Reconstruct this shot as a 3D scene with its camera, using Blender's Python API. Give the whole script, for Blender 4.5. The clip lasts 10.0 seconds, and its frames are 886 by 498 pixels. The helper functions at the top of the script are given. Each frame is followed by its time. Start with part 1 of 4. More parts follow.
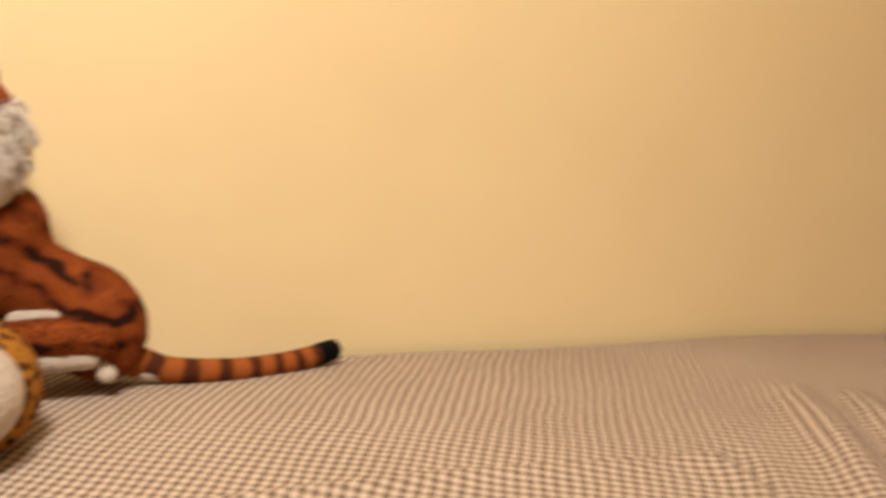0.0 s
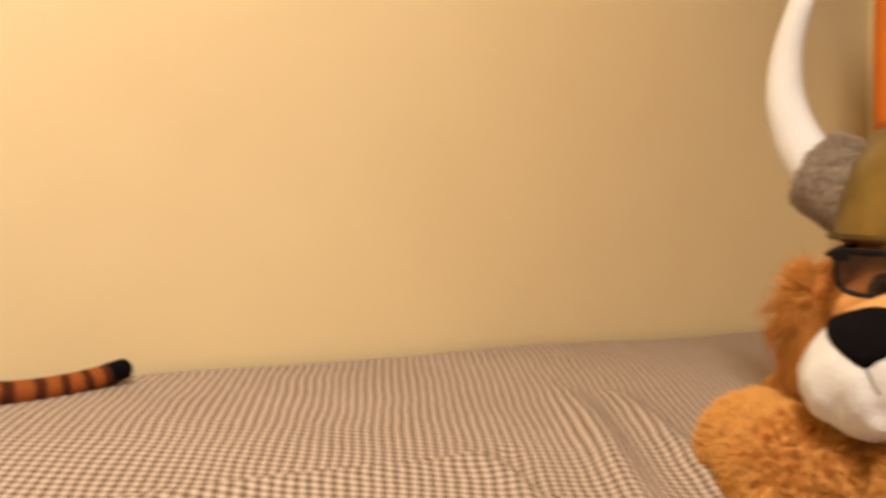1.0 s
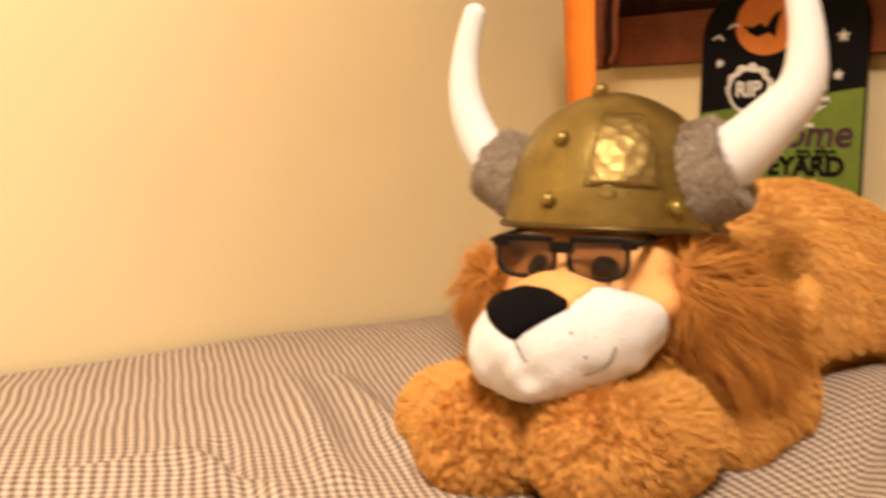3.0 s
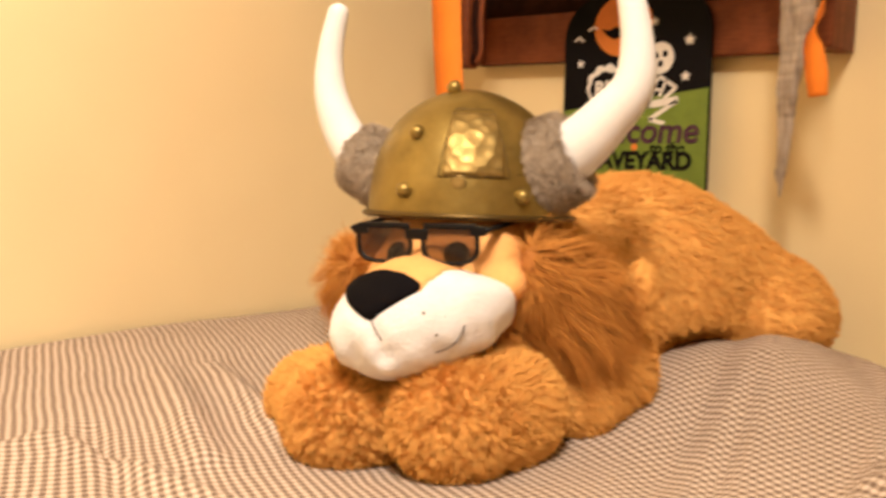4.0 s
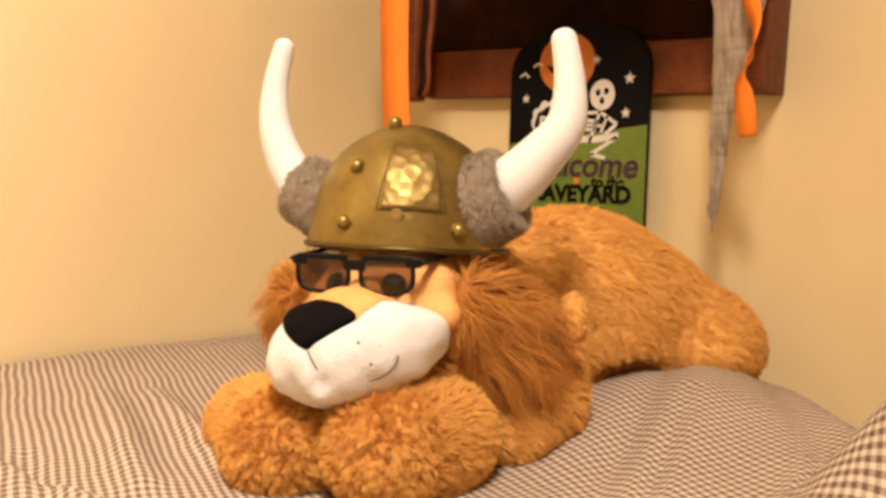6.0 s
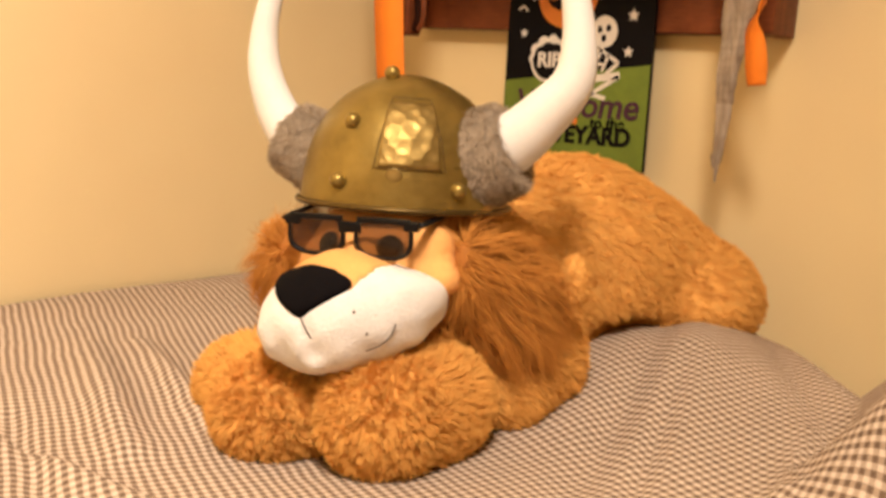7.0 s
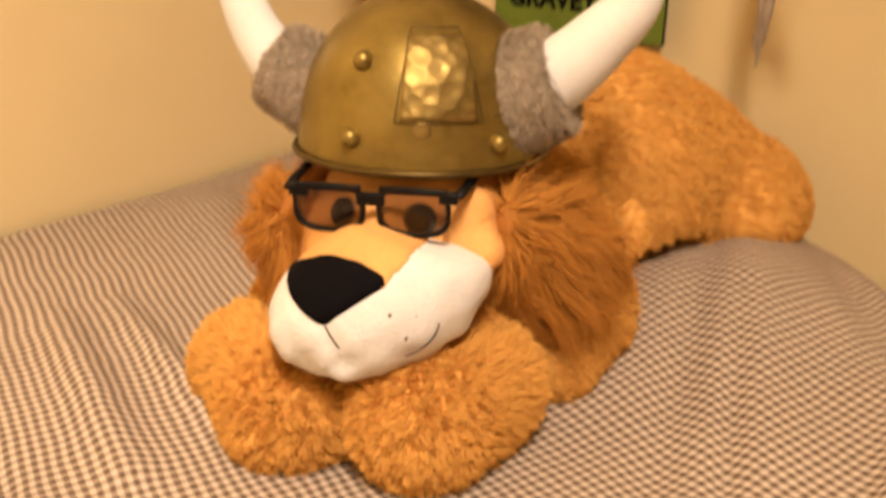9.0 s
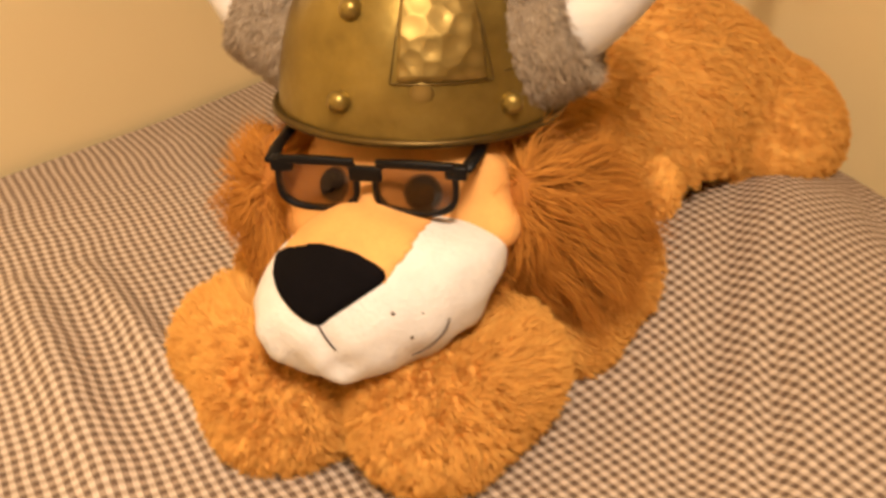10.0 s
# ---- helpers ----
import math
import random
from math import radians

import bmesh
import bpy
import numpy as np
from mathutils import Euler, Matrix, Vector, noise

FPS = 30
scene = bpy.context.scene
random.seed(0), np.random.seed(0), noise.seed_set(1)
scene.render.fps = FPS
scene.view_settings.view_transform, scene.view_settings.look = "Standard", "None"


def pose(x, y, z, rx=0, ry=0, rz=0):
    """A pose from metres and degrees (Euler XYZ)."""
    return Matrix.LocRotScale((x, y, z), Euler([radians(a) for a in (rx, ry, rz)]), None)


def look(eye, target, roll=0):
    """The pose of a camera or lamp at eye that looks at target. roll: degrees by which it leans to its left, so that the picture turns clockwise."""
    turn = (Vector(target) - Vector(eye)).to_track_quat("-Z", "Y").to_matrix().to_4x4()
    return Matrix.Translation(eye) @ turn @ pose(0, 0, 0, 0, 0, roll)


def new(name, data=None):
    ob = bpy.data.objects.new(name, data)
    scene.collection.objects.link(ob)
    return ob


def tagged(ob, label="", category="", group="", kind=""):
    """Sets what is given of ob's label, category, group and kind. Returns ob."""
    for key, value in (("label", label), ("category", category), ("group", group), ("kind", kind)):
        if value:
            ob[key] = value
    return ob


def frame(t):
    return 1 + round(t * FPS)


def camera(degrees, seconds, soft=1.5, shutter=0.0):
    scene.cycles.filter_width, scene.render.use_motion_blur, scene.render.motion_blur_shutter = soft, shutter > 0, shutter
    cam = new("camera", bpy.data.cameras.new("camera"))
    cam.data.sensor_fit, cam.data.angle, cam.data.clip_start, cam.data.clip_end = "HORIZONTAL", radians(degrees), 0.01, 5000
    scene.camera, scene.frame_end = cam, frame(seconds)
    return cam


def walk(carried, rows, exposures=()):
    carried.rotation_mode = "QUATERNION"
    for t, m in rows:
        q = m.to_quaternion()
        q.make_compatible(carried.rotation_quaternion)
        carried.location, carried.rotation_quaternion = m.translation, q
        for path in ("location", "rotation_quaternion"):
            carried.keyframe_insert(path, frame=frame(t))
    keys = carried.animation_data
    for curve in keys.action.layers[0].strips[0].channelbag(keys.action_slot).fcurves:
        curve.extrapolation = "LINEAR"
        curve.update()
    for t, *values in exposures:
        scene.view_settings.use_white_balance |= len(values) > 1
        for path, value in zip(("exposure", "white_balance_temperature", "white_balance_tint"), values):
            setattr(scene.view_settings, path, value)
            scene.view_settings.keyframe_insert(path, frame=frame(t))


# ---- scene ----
LENS = 51.3
cam = camera(LENS, 10.0, soft=3.2, shutter=0.9)
ROWS = [
    (0, 0.0000, 0.0000, 0.7435, 86.28, -0.84, -18.08),
    (0.5, 0.0120, -0.0273, 0.7502, 86.91, -0.65, -23.88),
    (1, 0.0177, -0.0535, 0.7486, 87.40, -0.99, -28.89),
    (1.5, 0.0291, -0.0664, 0.7441, 87.11, -0.78, -33.11),
    (2, 0.0651, -0.0702, 0.7540, 86.84, -0.19, -35.91),
    (2.5, 0.0780, -0.1139, 0.7611, 86.67, 1.05, -39.33),
    (3, 0.0612, -0.1514, 0.7618, 86.41, 1.09, -41.85),
    (3.2, 0.0613, -0.1740, 0.7648, 86.14, 1.53, -42.86),
    (4.3, 0.0377, -0.2279, 0.7512, 86.62, 0.98, -49.48),
    (4.5, 0.0326, -0.2420, 0.7521, 87.33, 1.14, -49.57),
    (5, 0.0353, -0.2535, 0.7482, 88.23, 1.15, -51.50),
    (5.5, 0.0386, -0.2526, 0.7471, 88.15, 0.73, -51.39),
    (5.7, 0.0402, -0.2515, 0.7512, 88.22, 0.49, -51.05),
    (6.8, 0.0543, -0.2198, 0.7982, 83.58, -0.70, -51.47),
    (7, 0.0653, -0.2082, 0.8085, 82.22, -0.70, -51.91),
    (7.5, 0.0829, -0.1725, 0.8253, 80.82, -0.24, -51.50),
    (8, 0.1038, -0.1213, 0.8301, 78.78, -0.14, -52.81),
    (8.5, 0.1307, -0.0659, 0.8659, 76.64, 0.11, -55.12),
    (9, 0.1672, -0.0358, 0.9143, 70.23, 1.44, -55.71),
    (9.5, 0.2265, -0.0188, 0.9362, 64.94, 1.74, -54.42),
    (10, 0.2550, 0.0346, 0.9402, 63.31, 2.73, -56.73),
]
walk(cam, [(t, pose(x, y, z, a, b, c)) for t, x, y, z, a, b, c in ROWS],
     exposures=[(0.0, -0.38, 5750, 7), (1.0, -0.38, 5880, 9), (1.5, -0.30, 6000, 9), (2.0, -0.13, 6100, 10), (2.5, 0.0, 6130, 11), (4.5, 0.29, 6060, 10), (5.5, 0.20, 6060, 10), (7.5, 0.11, 6420, 11), (9.0, -0.03, 6800, 12), (10.0, -0.09, 6950, 12)])

# ---- light: one warm ceiling lamp ----
LAMP = (-0.22, -0.42, 2.20)
world = bpy.data.worlds.new("room_dark")
scene.world = world
world.use_nodes = True
world.node_tree.nodes["Background"].inputs[0].default_value = (1.0, 0.80, 0.55, 1)
world.node_tree.nodes["Background"].inputs[1].default_value = 0.02
lamp_data = bpy.data.lights.new("ceiling_bulb", "AREA")
lamp_data.shape, lamp_data.size, lamp_data.energy = "DISK", 0.52, 68.0
lamp_data.color = (1.0, 0.80, 0.61)
lamp = new("ceiling_bulb", lamp_data)
lamp.matrix_world = look(LAMP, (-0.66, 1.00, 0.68))


# ---- materials ----
def material(name, colour, rough=0.7, metal=0.0, spec=0.4):
    m = bpy.data.materials.new(name)
    m.use_nodes = True
    b = m.node_tree.nodes["Principled BSDF"]
    b.inputs["Base Color"].default_value = (*colour, 1)
    b.inputs["Roughness"].default_value = rough
    b.inputs["Metallic"].default_value = metal
    b.inputs["Specular IOR Level"].default_value = spec
    return m, m.node_tree.nodes, m.node_tree.links, b


def ramp(nodes, links, source, stops):
    r = nodes.new("ShaderNodeValToRGB")
    e = r.color_ramp.elements
    while len(e) < len(stops):
        e.new(0.5)
    for k, (at, c) in enumerate(stops):
        e[k].position, e[k].color = at, (*c, 1)
    links.new(source, r.inputs[0])
    return r.outputs[0]


def coords(nodes, links, kind="Object", scale=(1, 1, 1), turn=(0, 0, 0)):
    t, m = nodes.new("ShaderNodeTexCoord"), nodes.new("ShaderNodeMapping")
    m.inputs["Scale"].default_value = scale
    m.inputs["Rotation"].default_value = [radians(a) for a in turn]
    links.new(t.outputs[kind], m.inputs[0])
    return m.outputs[0]


def noise_tex(nodes, links, vec, scale, detail=4.0, rough=0.6):
    n = nodes.new("ShaderNodeTexNoise")
    n.inputs["Scale"].default_value, n.inputs["Detail"].default_value = scale, detail
    n.inputs["Roughness"].default_value = rough
    links.new(vec, n.inputs["Vector"])
    return n.outputs["Fac"]


def bump(nodes, links, b, height, strength=0.3, distance=0.002):
    n = nodes.new("ShaderNodeBump")
    n.inputs["Strength"].default_value, n.inputs["Distance"].default_value = strength, distance
    links.new(height, n.inputs["Height"])
    links.new(n.outputs[0], b.inputs["Normal"])


def mix(nodes, links, fac, a, c, mode="MIX"):
    n = nodes.new("ShaderNodeMix")
    n.data_type, n.blend_type = "RGBA", mode
    for source, k in ((fac, 0), (a, 6), (c, 7)):
        if hasattr(source, "links"):
            links.new(source, n.inputs[k])
        elif k == 0:
            n.inputs[0].default_value = source
        else:
            n.inputs[k].default_value = (*source, 1)
    return n.outputs[2]


def math_node(nodes, links, op, a, b=0.0, c=0.0):
    n = nodes.new("ShaderNodeMath")
    n.operation = op
    for k, source in enumerate((a, b, c)):
        if hasattr(source, "links"):
            links.new(source, n.inputs[k])
        else:
            n.inputs[k].default_value = source
    return n.outputs[0]


def plain(name, colour, rough=0.7, metal=0.0, grain=60.0, vary=0.12, relief=0.2, spec=0.4, depth=0.001):
    """A material whose colour varies at two scales, with a fine relief."""
    m, nodes, links, b = material(name, colour, rough, metal, spec)
    vec = coords(nodes, links)
    big, fine = noise_tex(nodes, links, vec, grain * 0.12), noise_tex(nodes, links, vec, grain)
    dark = tuple(c * (1 - vary * 1.6) for c in colour)
    light = tuple(min(c * (1 + vary), 1) for c in colour)
    c1 = ramp(nodes, links, big, [(0.3, dark), (0.7, light)])
    c2 = ramp(nodes, links, fine, [(0.3, tuple(1 - vary for _ in colour)), (0.7, (1, 1, 1))])
    links.new(mix(nodes, links, 1.0, c1, c2, "MULTIPLY"), b.inputs["Base Color"])
    bump(nodes, links, b, fine, relief, depth)
    return m


def fur_material(name, dark, light, patch=14.0):
    """Plush strands: each strand its own shade, with softer patches over the coat."""
    m, nodes, links, b = material(name, light, 0.75, 0.0, 0.15)
    g = nodes.new("ShaderNodeNewGeometry")
    vec = coords(nodes, links)
    patchy = noise_tex(nodes, links, vec, patch, 3.0)
    f = math_node(nodes, links, "MULTIPLY_ADD", g.outputs["Random Per Island"], 0.55, math_node(nodes, links, "MULTIPLY_ADD", patchy, 0.5, 0.02))
    links.new(ramp(nodes, links, f, [(0.05, dark), (0.85, light)]), b.inputs["Base Color"])
    b.inputs["Sheen Weight"].default_value = 0.25
    b.inputs["Sheen Roughness"].default_value = 0.5
    b.inputs["Sheen Tint"].default_value = (*light, 1)
    return m


def wood_material(name, dark, light, rough=0.4, spec=0.4):
    m, nodes, links, b = material(name, light, rough, 0.0, spec)
    vec = coords(nodes, links, "Object", (3, 14, 2.0))
    n1 = noise_tex(nodes, links, vec, 4.0, 6.0, 0.65)
    n2 = noise_tex(nodes, links, coords(nodes, links, "Object", (10, 10, 90)), 3.0, 3.0)
    c1 = ramp(nodes, links, n1, [(0.3, dark), (0.7, light)])
    c2 = ramp(nodes, links, n2, [(0.35, (0.75, 0.72, 0.7)), (0.65, (1, 1, 1))])
    links.new(mix(nodes, links, 1.0, c1, c2, "MULTIPLY"), b.inputs["Base Color"])
    bump(nodes, links, b, n2, 0.15, 0.001)
    return m


def wall_paint():
    m, nodes, links, b = material("cream_wall_paint", (0.80, 0.66, 0.36), 0.62, 0.0, 0.3)
    vec = coords(nodes, links)
    big, fine = noise_tex(nodes, links, vec, 1.6, 3.0), noise_tex(nodes, links, vec, 170.0, 5.0)
    links.new(ramp(nodes, links, big, [(0.3, (0.76, 0.61, 0.34)), (0.7, (0.82, 0.68, 0.39))]), b.inputs["Base Color"])
    bump(nodes, links, b, fine, 0.12, 0.0012)
    return m


CHECK = 0.0098
THREADS = radians(65)


def gingham():
    """Woven brown and white checks along the cloth's own threads, slightly puckered."""
    m, nodes, links, b = material("checked_seersucker", (0.6, 0.5, 0.4), 0.85, 0.0, 0.15)
    t = nodes.new("ShaderNodeTexCoord")
    wob = nodes.new("ShaderNodeTexNoise")
    wob.inputs["Scale"].default_value, wob.inputs["Detail"].default_value = 9.0, 2.0
    links.new(t.outputs["UV"], wob.inputs["Vector"])
    shift = nodes.new("ShaderNodeVectorMath")
    shift.operation = "MULTIPLY_ADD"
    links.new(wob.outputs["Color"], shift.inputs[0])
    shift.inputs[1].default_value = (0.012, 0.012, 0)
    links.new(t.outputs["UV"], shift.inputs[2])
    sep = nodes.new("ShaderNodeSeparateXYZ")
    links.new(shift.outputs[0], sep.inputs[0])
    bands = []
    for k in (0, 1):
        s = math_node(nodes, links, "SINE", math_node(nodes, links, "MULTIPLY", sep.outputs[k], 2 * math.pi / CHECK))
        bands.append(math_node(nodes, links, "MULTIPLY_ADD", s, 1.6, 0.5))
        n = nodes.new("ShaderNodeClamp")
        links.new(bands[k], n.inputs[0])
        bands[k] = n.outputs[0]
    both = math_node(nodes, links, "MULTIPLY_ADD", math_node(nodes, links, "MULTIPLY_ADD", bands[0], 1.22, math_node(nodes, links, "MULTIPLY", bands[1], 0.78)), 0.5, 0.0)
    fine = noise_tex(nodes, links, t.outputs["UV"], 420.0, 3.0)
    large = noise_tex(nodes, links, t.outputs["UV"], 5.0, 3.0)
    c1 = ramp(nodes, links, both, [(0.0, (0.75, 0.635, 0.53)), (0.38, (0.50, 0.40, 0.315)), (0.66, (0.40, 0.305, 0.235)), (1.0, (0.175, 0.12, 0.086))])
    c2 = ramp(nodes, links, fine, [(0.3, (0.82, 0.82, 0.82)), (0.7, (1, 1, 1))])
    c3 = ramp(nodes, links, large, [(0.3, (0.90, 0.89, 0.88)), (0.7, (1, 1, 1))])
    links.new(mix(nodes, links, 1.0, mix(nodes, links, 1.0, c1, c2, "MULTIPLY"), c3, "MULTIPLY"), b.inputs["Base Color"])
    bump(nodes, links, b, both, 0.5, -0.003)
    return m


def brass():
    m, nodes, links, b = material("aged_brass_plastic", (0.27, 0.185, 0.055), 0.4, 0.75, 0.5)
    vec = coords(nodes, links)
    blot, fine = noise_tex(nodes, links, vec, 22.0, 4.0), noise_tex(nodes, links, vec, 180.0, 4.0)
    links.new(ramp(nodes, links, blot, [(0.25, (0.18, 0.122, 0.030)), (0.55, (0.29, 0.205, 0.054)), (0.8, (0.37, 0.27, 0.08))]), b.inputs["Base Color"])
    links.new(ramp(nodes, links, fine, [(0.2, (0.30,) * 3), (0.8, (0.46,) * 3)]), b.inputs["Roughness"])
    bump(nodes, links, b, blot, 0.25, 0.003)
    return m


def hammered():
    m, nodes, links, b = material("hammered_brass", (0.40, 0.28, 0.09), 0.42, 0.75, 0.5)
    vec = coords(nodes, links)
    v = nodes.new("ShaderNodeTexVoronoi")
    v.feature = "SMOOTH_F1"
    v.inputs["Scale"].default_value = 75.0
    v.inputs["Smoothness"].default_value = 0.25
    links.new(vec, v.inputs["Vector"])
    links.new(ramp(nodes, links, v.outputs["Distance"], [(0.1, (0.36, 0.25, 0.08)), (0.6, (0.21, 0.14, 0.038))]), b.inputs["Base Color"])
    bump(nodes, links, b, v.outputs["Distance"], 0.5, 0.003)
    return m


def tiger_coat():
    m, nodes, links, b = material("striped_tiger_plush", (0.42, 0.12, 0.02), 0.85, 0.0, 0.1)
    vec = coords(nodes, links, "Object", (1, 1, 1), (0, 75, 12))
    w = nodes.new("ShaderNodeTexWave")
    w.inputs["Scale"].default_value, w.inputs["Distortion"].default_value = 10.0, 8.0
    w.inputs["Detail"].default_value, w.inputs["Detail Scale"].default_value = 2.0, 1.4
    links.new(vec, w.inputs["Vector"])
    n = noise_tex(nodes, links, vec, 30.0)
    gaps = noise_tex(nodes, links, coords(nodes, links), 22.0, 2.0)
    broken = math_node(nodes, links, "ADD", w.outputs["Fac"], math_node(nodes, links, "MULTIPLY_ADD", gaps, 2.6, -1.20))
    c1 = ramp(nodes, links, broken, [(0.04, (0.026, 0.009, 0.005)), (0.20, (0.15, 0.032, 0.007)), (0.65, (0.27, 0.066, 0.012))])
    c2 = ramp(nodes, links, n, [(0.3, (0.75, 0.72, 0.7)), (0.7, (1, 1, 1))])
    links.new(mix(nodes, links, 1.0, c1, c2, "MULTIPLY"), b.inputs["Base Color"])
    bump(nodes, links, b, noise_tex(nodes, links, vec, 260.0), 0.6, 0.002)
    return m


def banded_tail():
    m, nodes, links, b = material("banded_tail_plush", (0.42, 0.12, 0.02), 0.85, 0.0, 0.1)
    vec = coords(nodes, links, "UV")
    s = nodes.new("ShaderNodeSeparateXYZ")
    links.new(vec, s.inputs[0])
    n = noise_tex(nodes, links, coords(nodes, links), 40.0)
    w = math_node(nodes, links, "SINE", math_node(nodes, links, "MULTIPLY_ADD", s.outputs[0], 52.0, math_node(nodes, links, "MULTIPLY", n, 2.5)))
    c = ramp(nodes, links, math_node(nodes, links, "MULTIPLY_ADD", w, 0.5, 0.5), [(0.15, (0.07, 0.020, 0.008)), (0.6, (0.31, 0.088, 0.018))])
    links.new(c, b.inputs["Base Color"])
    bump(nodes, links, b, noise_tex(nodes, links, coords(nodes, links), 260.0), 0.6, 0.002)
    return m


def leopard_coat():
    m, nodes, links, b = material("spotted_gold_plush", (0.45, 0.22, 0.03), 0.85, 0.0, 0.1)
    v = nodes.new("ShaderNodeTexVoronoi")
    v.inputs["Scale"].default_value = 110.0
    v.inputs["Randomness"].default_value = 1.0
    links.new(coords(nodes, links), v.inputs["Vector"])
    links.new(ramp(nodes, links, v.outputs["Distance"], [(0.36, (0.06, 0.02, 0.006)), (0.55, (0.36, 0.15, 0.02))]), b.inputs["Base Color"])
    return m


def gauze_cloth():
    m, nodes, links, b = material("grey_torn_gauze", (0.3, 0.25, 0.2), 0.95, 0.0, 0.1)
    fibre = noise_tex(nodes, links, coords(nodes, links, "Object", (1, 1, 0.16)), 150.0, 5.0)
    holes = noise_tex(nodes, links, coords(nodes, links, "Object", (1, 1, 0.5)), 45.0, 3.0)
    c1 = ramp(nodes, links, fibre, [(0.3, (0.24, 0.19, 0.145)), (0.7, (0.42, 0.35, 0.275))])
    c2 = ramp(nodes, links, holes, [(0.30, (0.72, 0.70, 0.68)), (0.48, (1, 1, 1))])
    links.new(mix(nodes, links, 1.0, c1, c2, "MULTIPLY"), b.inputs["Base Color"])
    bump(nodes, links, b, fibre, 0.7, 0.003)
    return m


def glass_tint():
    m, nodes, links, b = material("smoked_lens", (0.42, 0.33, 0.26), 0.06)
    t = nodes.new("ShaderNodeBsdfTransparent")
    t.inputs[0].default_value = (0.56, 0.48, 0.40, 1)
    g = nodes.new("ShaderNodeBsdfGlossy")
    g.inputs["Roughness"].default_value = 0.08
    x = nodes.new("ShaderNodeMixShader")
    fr = nodes.new("ShaderNodeFresnel")
    fr.inputs[0].default_value = 1.45
    links.new(fr.outputs[0], x.inputs[0])
    links.new(t.outputs[0], x.inputs[1])
    links.new(g.outputs[0], x.inputs[2])
    links.new(x.outputs[0], nodes["Material Output"].inputs[0])
    return m


WALL = wall_paint()
CEIL = plain("ceiling_paint", (0.78, 0.72, 0.60), 0.8, 0, 90, 0.04)
FLOOR = wood_material("floor_boards", (0.12, 0.06, 0.03), (0.24, 0.13, 0.07))
CLOTH = gingham()
MATTRESS = plain("mattress_ticking", (0.55, 0.50, 0.42), 0.9)
TAN_FUR = fur_material("tan_plush_fur", (0.74, 0.365, 0.082), (0.86, 0.48, 0.130))
TAN_SKIN = plain("tan_plush_backing", (0.82, 0.43, 0.11), 0.9, 0, 90, 0.15, 0.5)
MANE_FUR = fur_material("russet_mane_fur", (0.34, 0.122, 0.018), (0.62, 0.275, 0.057), 22.0)
MANE_SKIN = plain("russet_mane_backing", (0.42, 0.16, 0.03), 0.9)
FACE = plain("apricot_short_plush", (0.86, 0.44, 0.145), 0.85, 0, 300, 0.07, 0.5)
MUZZLE = plain("white_short_plush", (0.83, 0.825, 0.83), 0.85, 0, 260, 0.05, 0.6, 0.2, 0.002)
BLACK_PLUSH = plain("black_velvet", (0.004, 0.003, 0.004), 0.9, 0, 200, 0.2, 0.3, 0.1)
THREAD = plain("dark_thread", (0.10, 0.075, 0.06), 0.8)
EYE_BLACK = material("black_glass_bead", (0.004, 0.003, 0.003), 0.08)[0]
EYE_BROWN = plain("brown_eye_felt", (0.20, 0.10, 0.04), 0.4)
BRASS, HAMMER = brass(), hammered()
BRASS_DARK = plain("dark_brass_edge", (0.12, 0.075, 0.02), 0.4, 0.7, 120)
HORN = plain("white_horn_plush", (0.79, 0.785, 0.785), 0.75, 0, 220, 0.03, 0.35)
GREY_FUR = fur_material("grey_cuff_fur", (0.26, 0.205, 0.15), (0.52, 0.43, 0.33), 40.0)
WHITE_FUR = fur_material("white_long_fur", (0.60, 0.53, 0.46), (0.84, 0.79, 0.73), 30.0)
GREY_SKIN = plain("grey_cuff_backing", (0.28, 0.225, 0.17), 0.95, 0, 120, 0.2, 0.6)
FRAME_BLACK = plain("black_glossy_plastic", (0.004, 0.0035, 0.004), 0.42, 0, 200, 0.1, 0.05, 0.2)
LENS_TINT = glass_tint()
CHROME = material("chrome_rivet", (0.8, 0.78, 0.75), 0.15, 1.0)[0]
WOOD_RED = wood_material("red_brown_wood", (0.13, 0.036, 0.012), (0.27, 0.078, 0.026), 0.5, 0.2)
# near black because the shelf's inner shade is put into this wood's colour
WOOD_DARK = wood_material("shade_darkened_wood", (0.014, 0.005, 0.003), (0.045, 0.014, 0.007), 0.7, 0.06)
ORANGE = plain("orange_felt_ribbon", (0.86, 0.24, 0.015), 0.8, 0, 160, 0.05, 0.3)
GAUZE = gauze_cloth()
SIGN_BLACK = plain("black_sign_paint", (0.004, 0.003, 0.004), 0.65, 0, 90, 0.2, 0.1, 0.12)
SIGN_GREEN = plain("green_sign_paint", (0.15, 0.22, 0.025), 0.5, 0, 60, 0.12, 0.1)
SIGN_ORANGE = plain("orange_sign_paint", (0.72, 0.22, 0.03), 0.5, 0, 60, 0.1, 0.1)
SIGN_WHITE = plain("white_sign_paint", (0.76, 0.72, 0.66), 0.5, 0, 80, 0.06, 0.1)
SIGN_PURPLE = plain("purple_sign_paint", (0.055, 0.012, 0.04), 0.5)
TIGER, TAIL, LEOPARD = tiger_coat(), banded_tail(), leopard_coat()
WHITE_PLUSH = plain("white_long_plush", (0.60, 0.52, 0.44), 0.9, 0, 120, 0.12, 0.8, 0.2, 0.004)
GLOW = bpy.data.materials.new("lamp_diffuser")
GLOW.use_nodes = True
GLOW.node_tree.nodes["Principled BSDF"].inputs["Emission Color"].default_value = (1.0, 0.80, 0.56, 1)
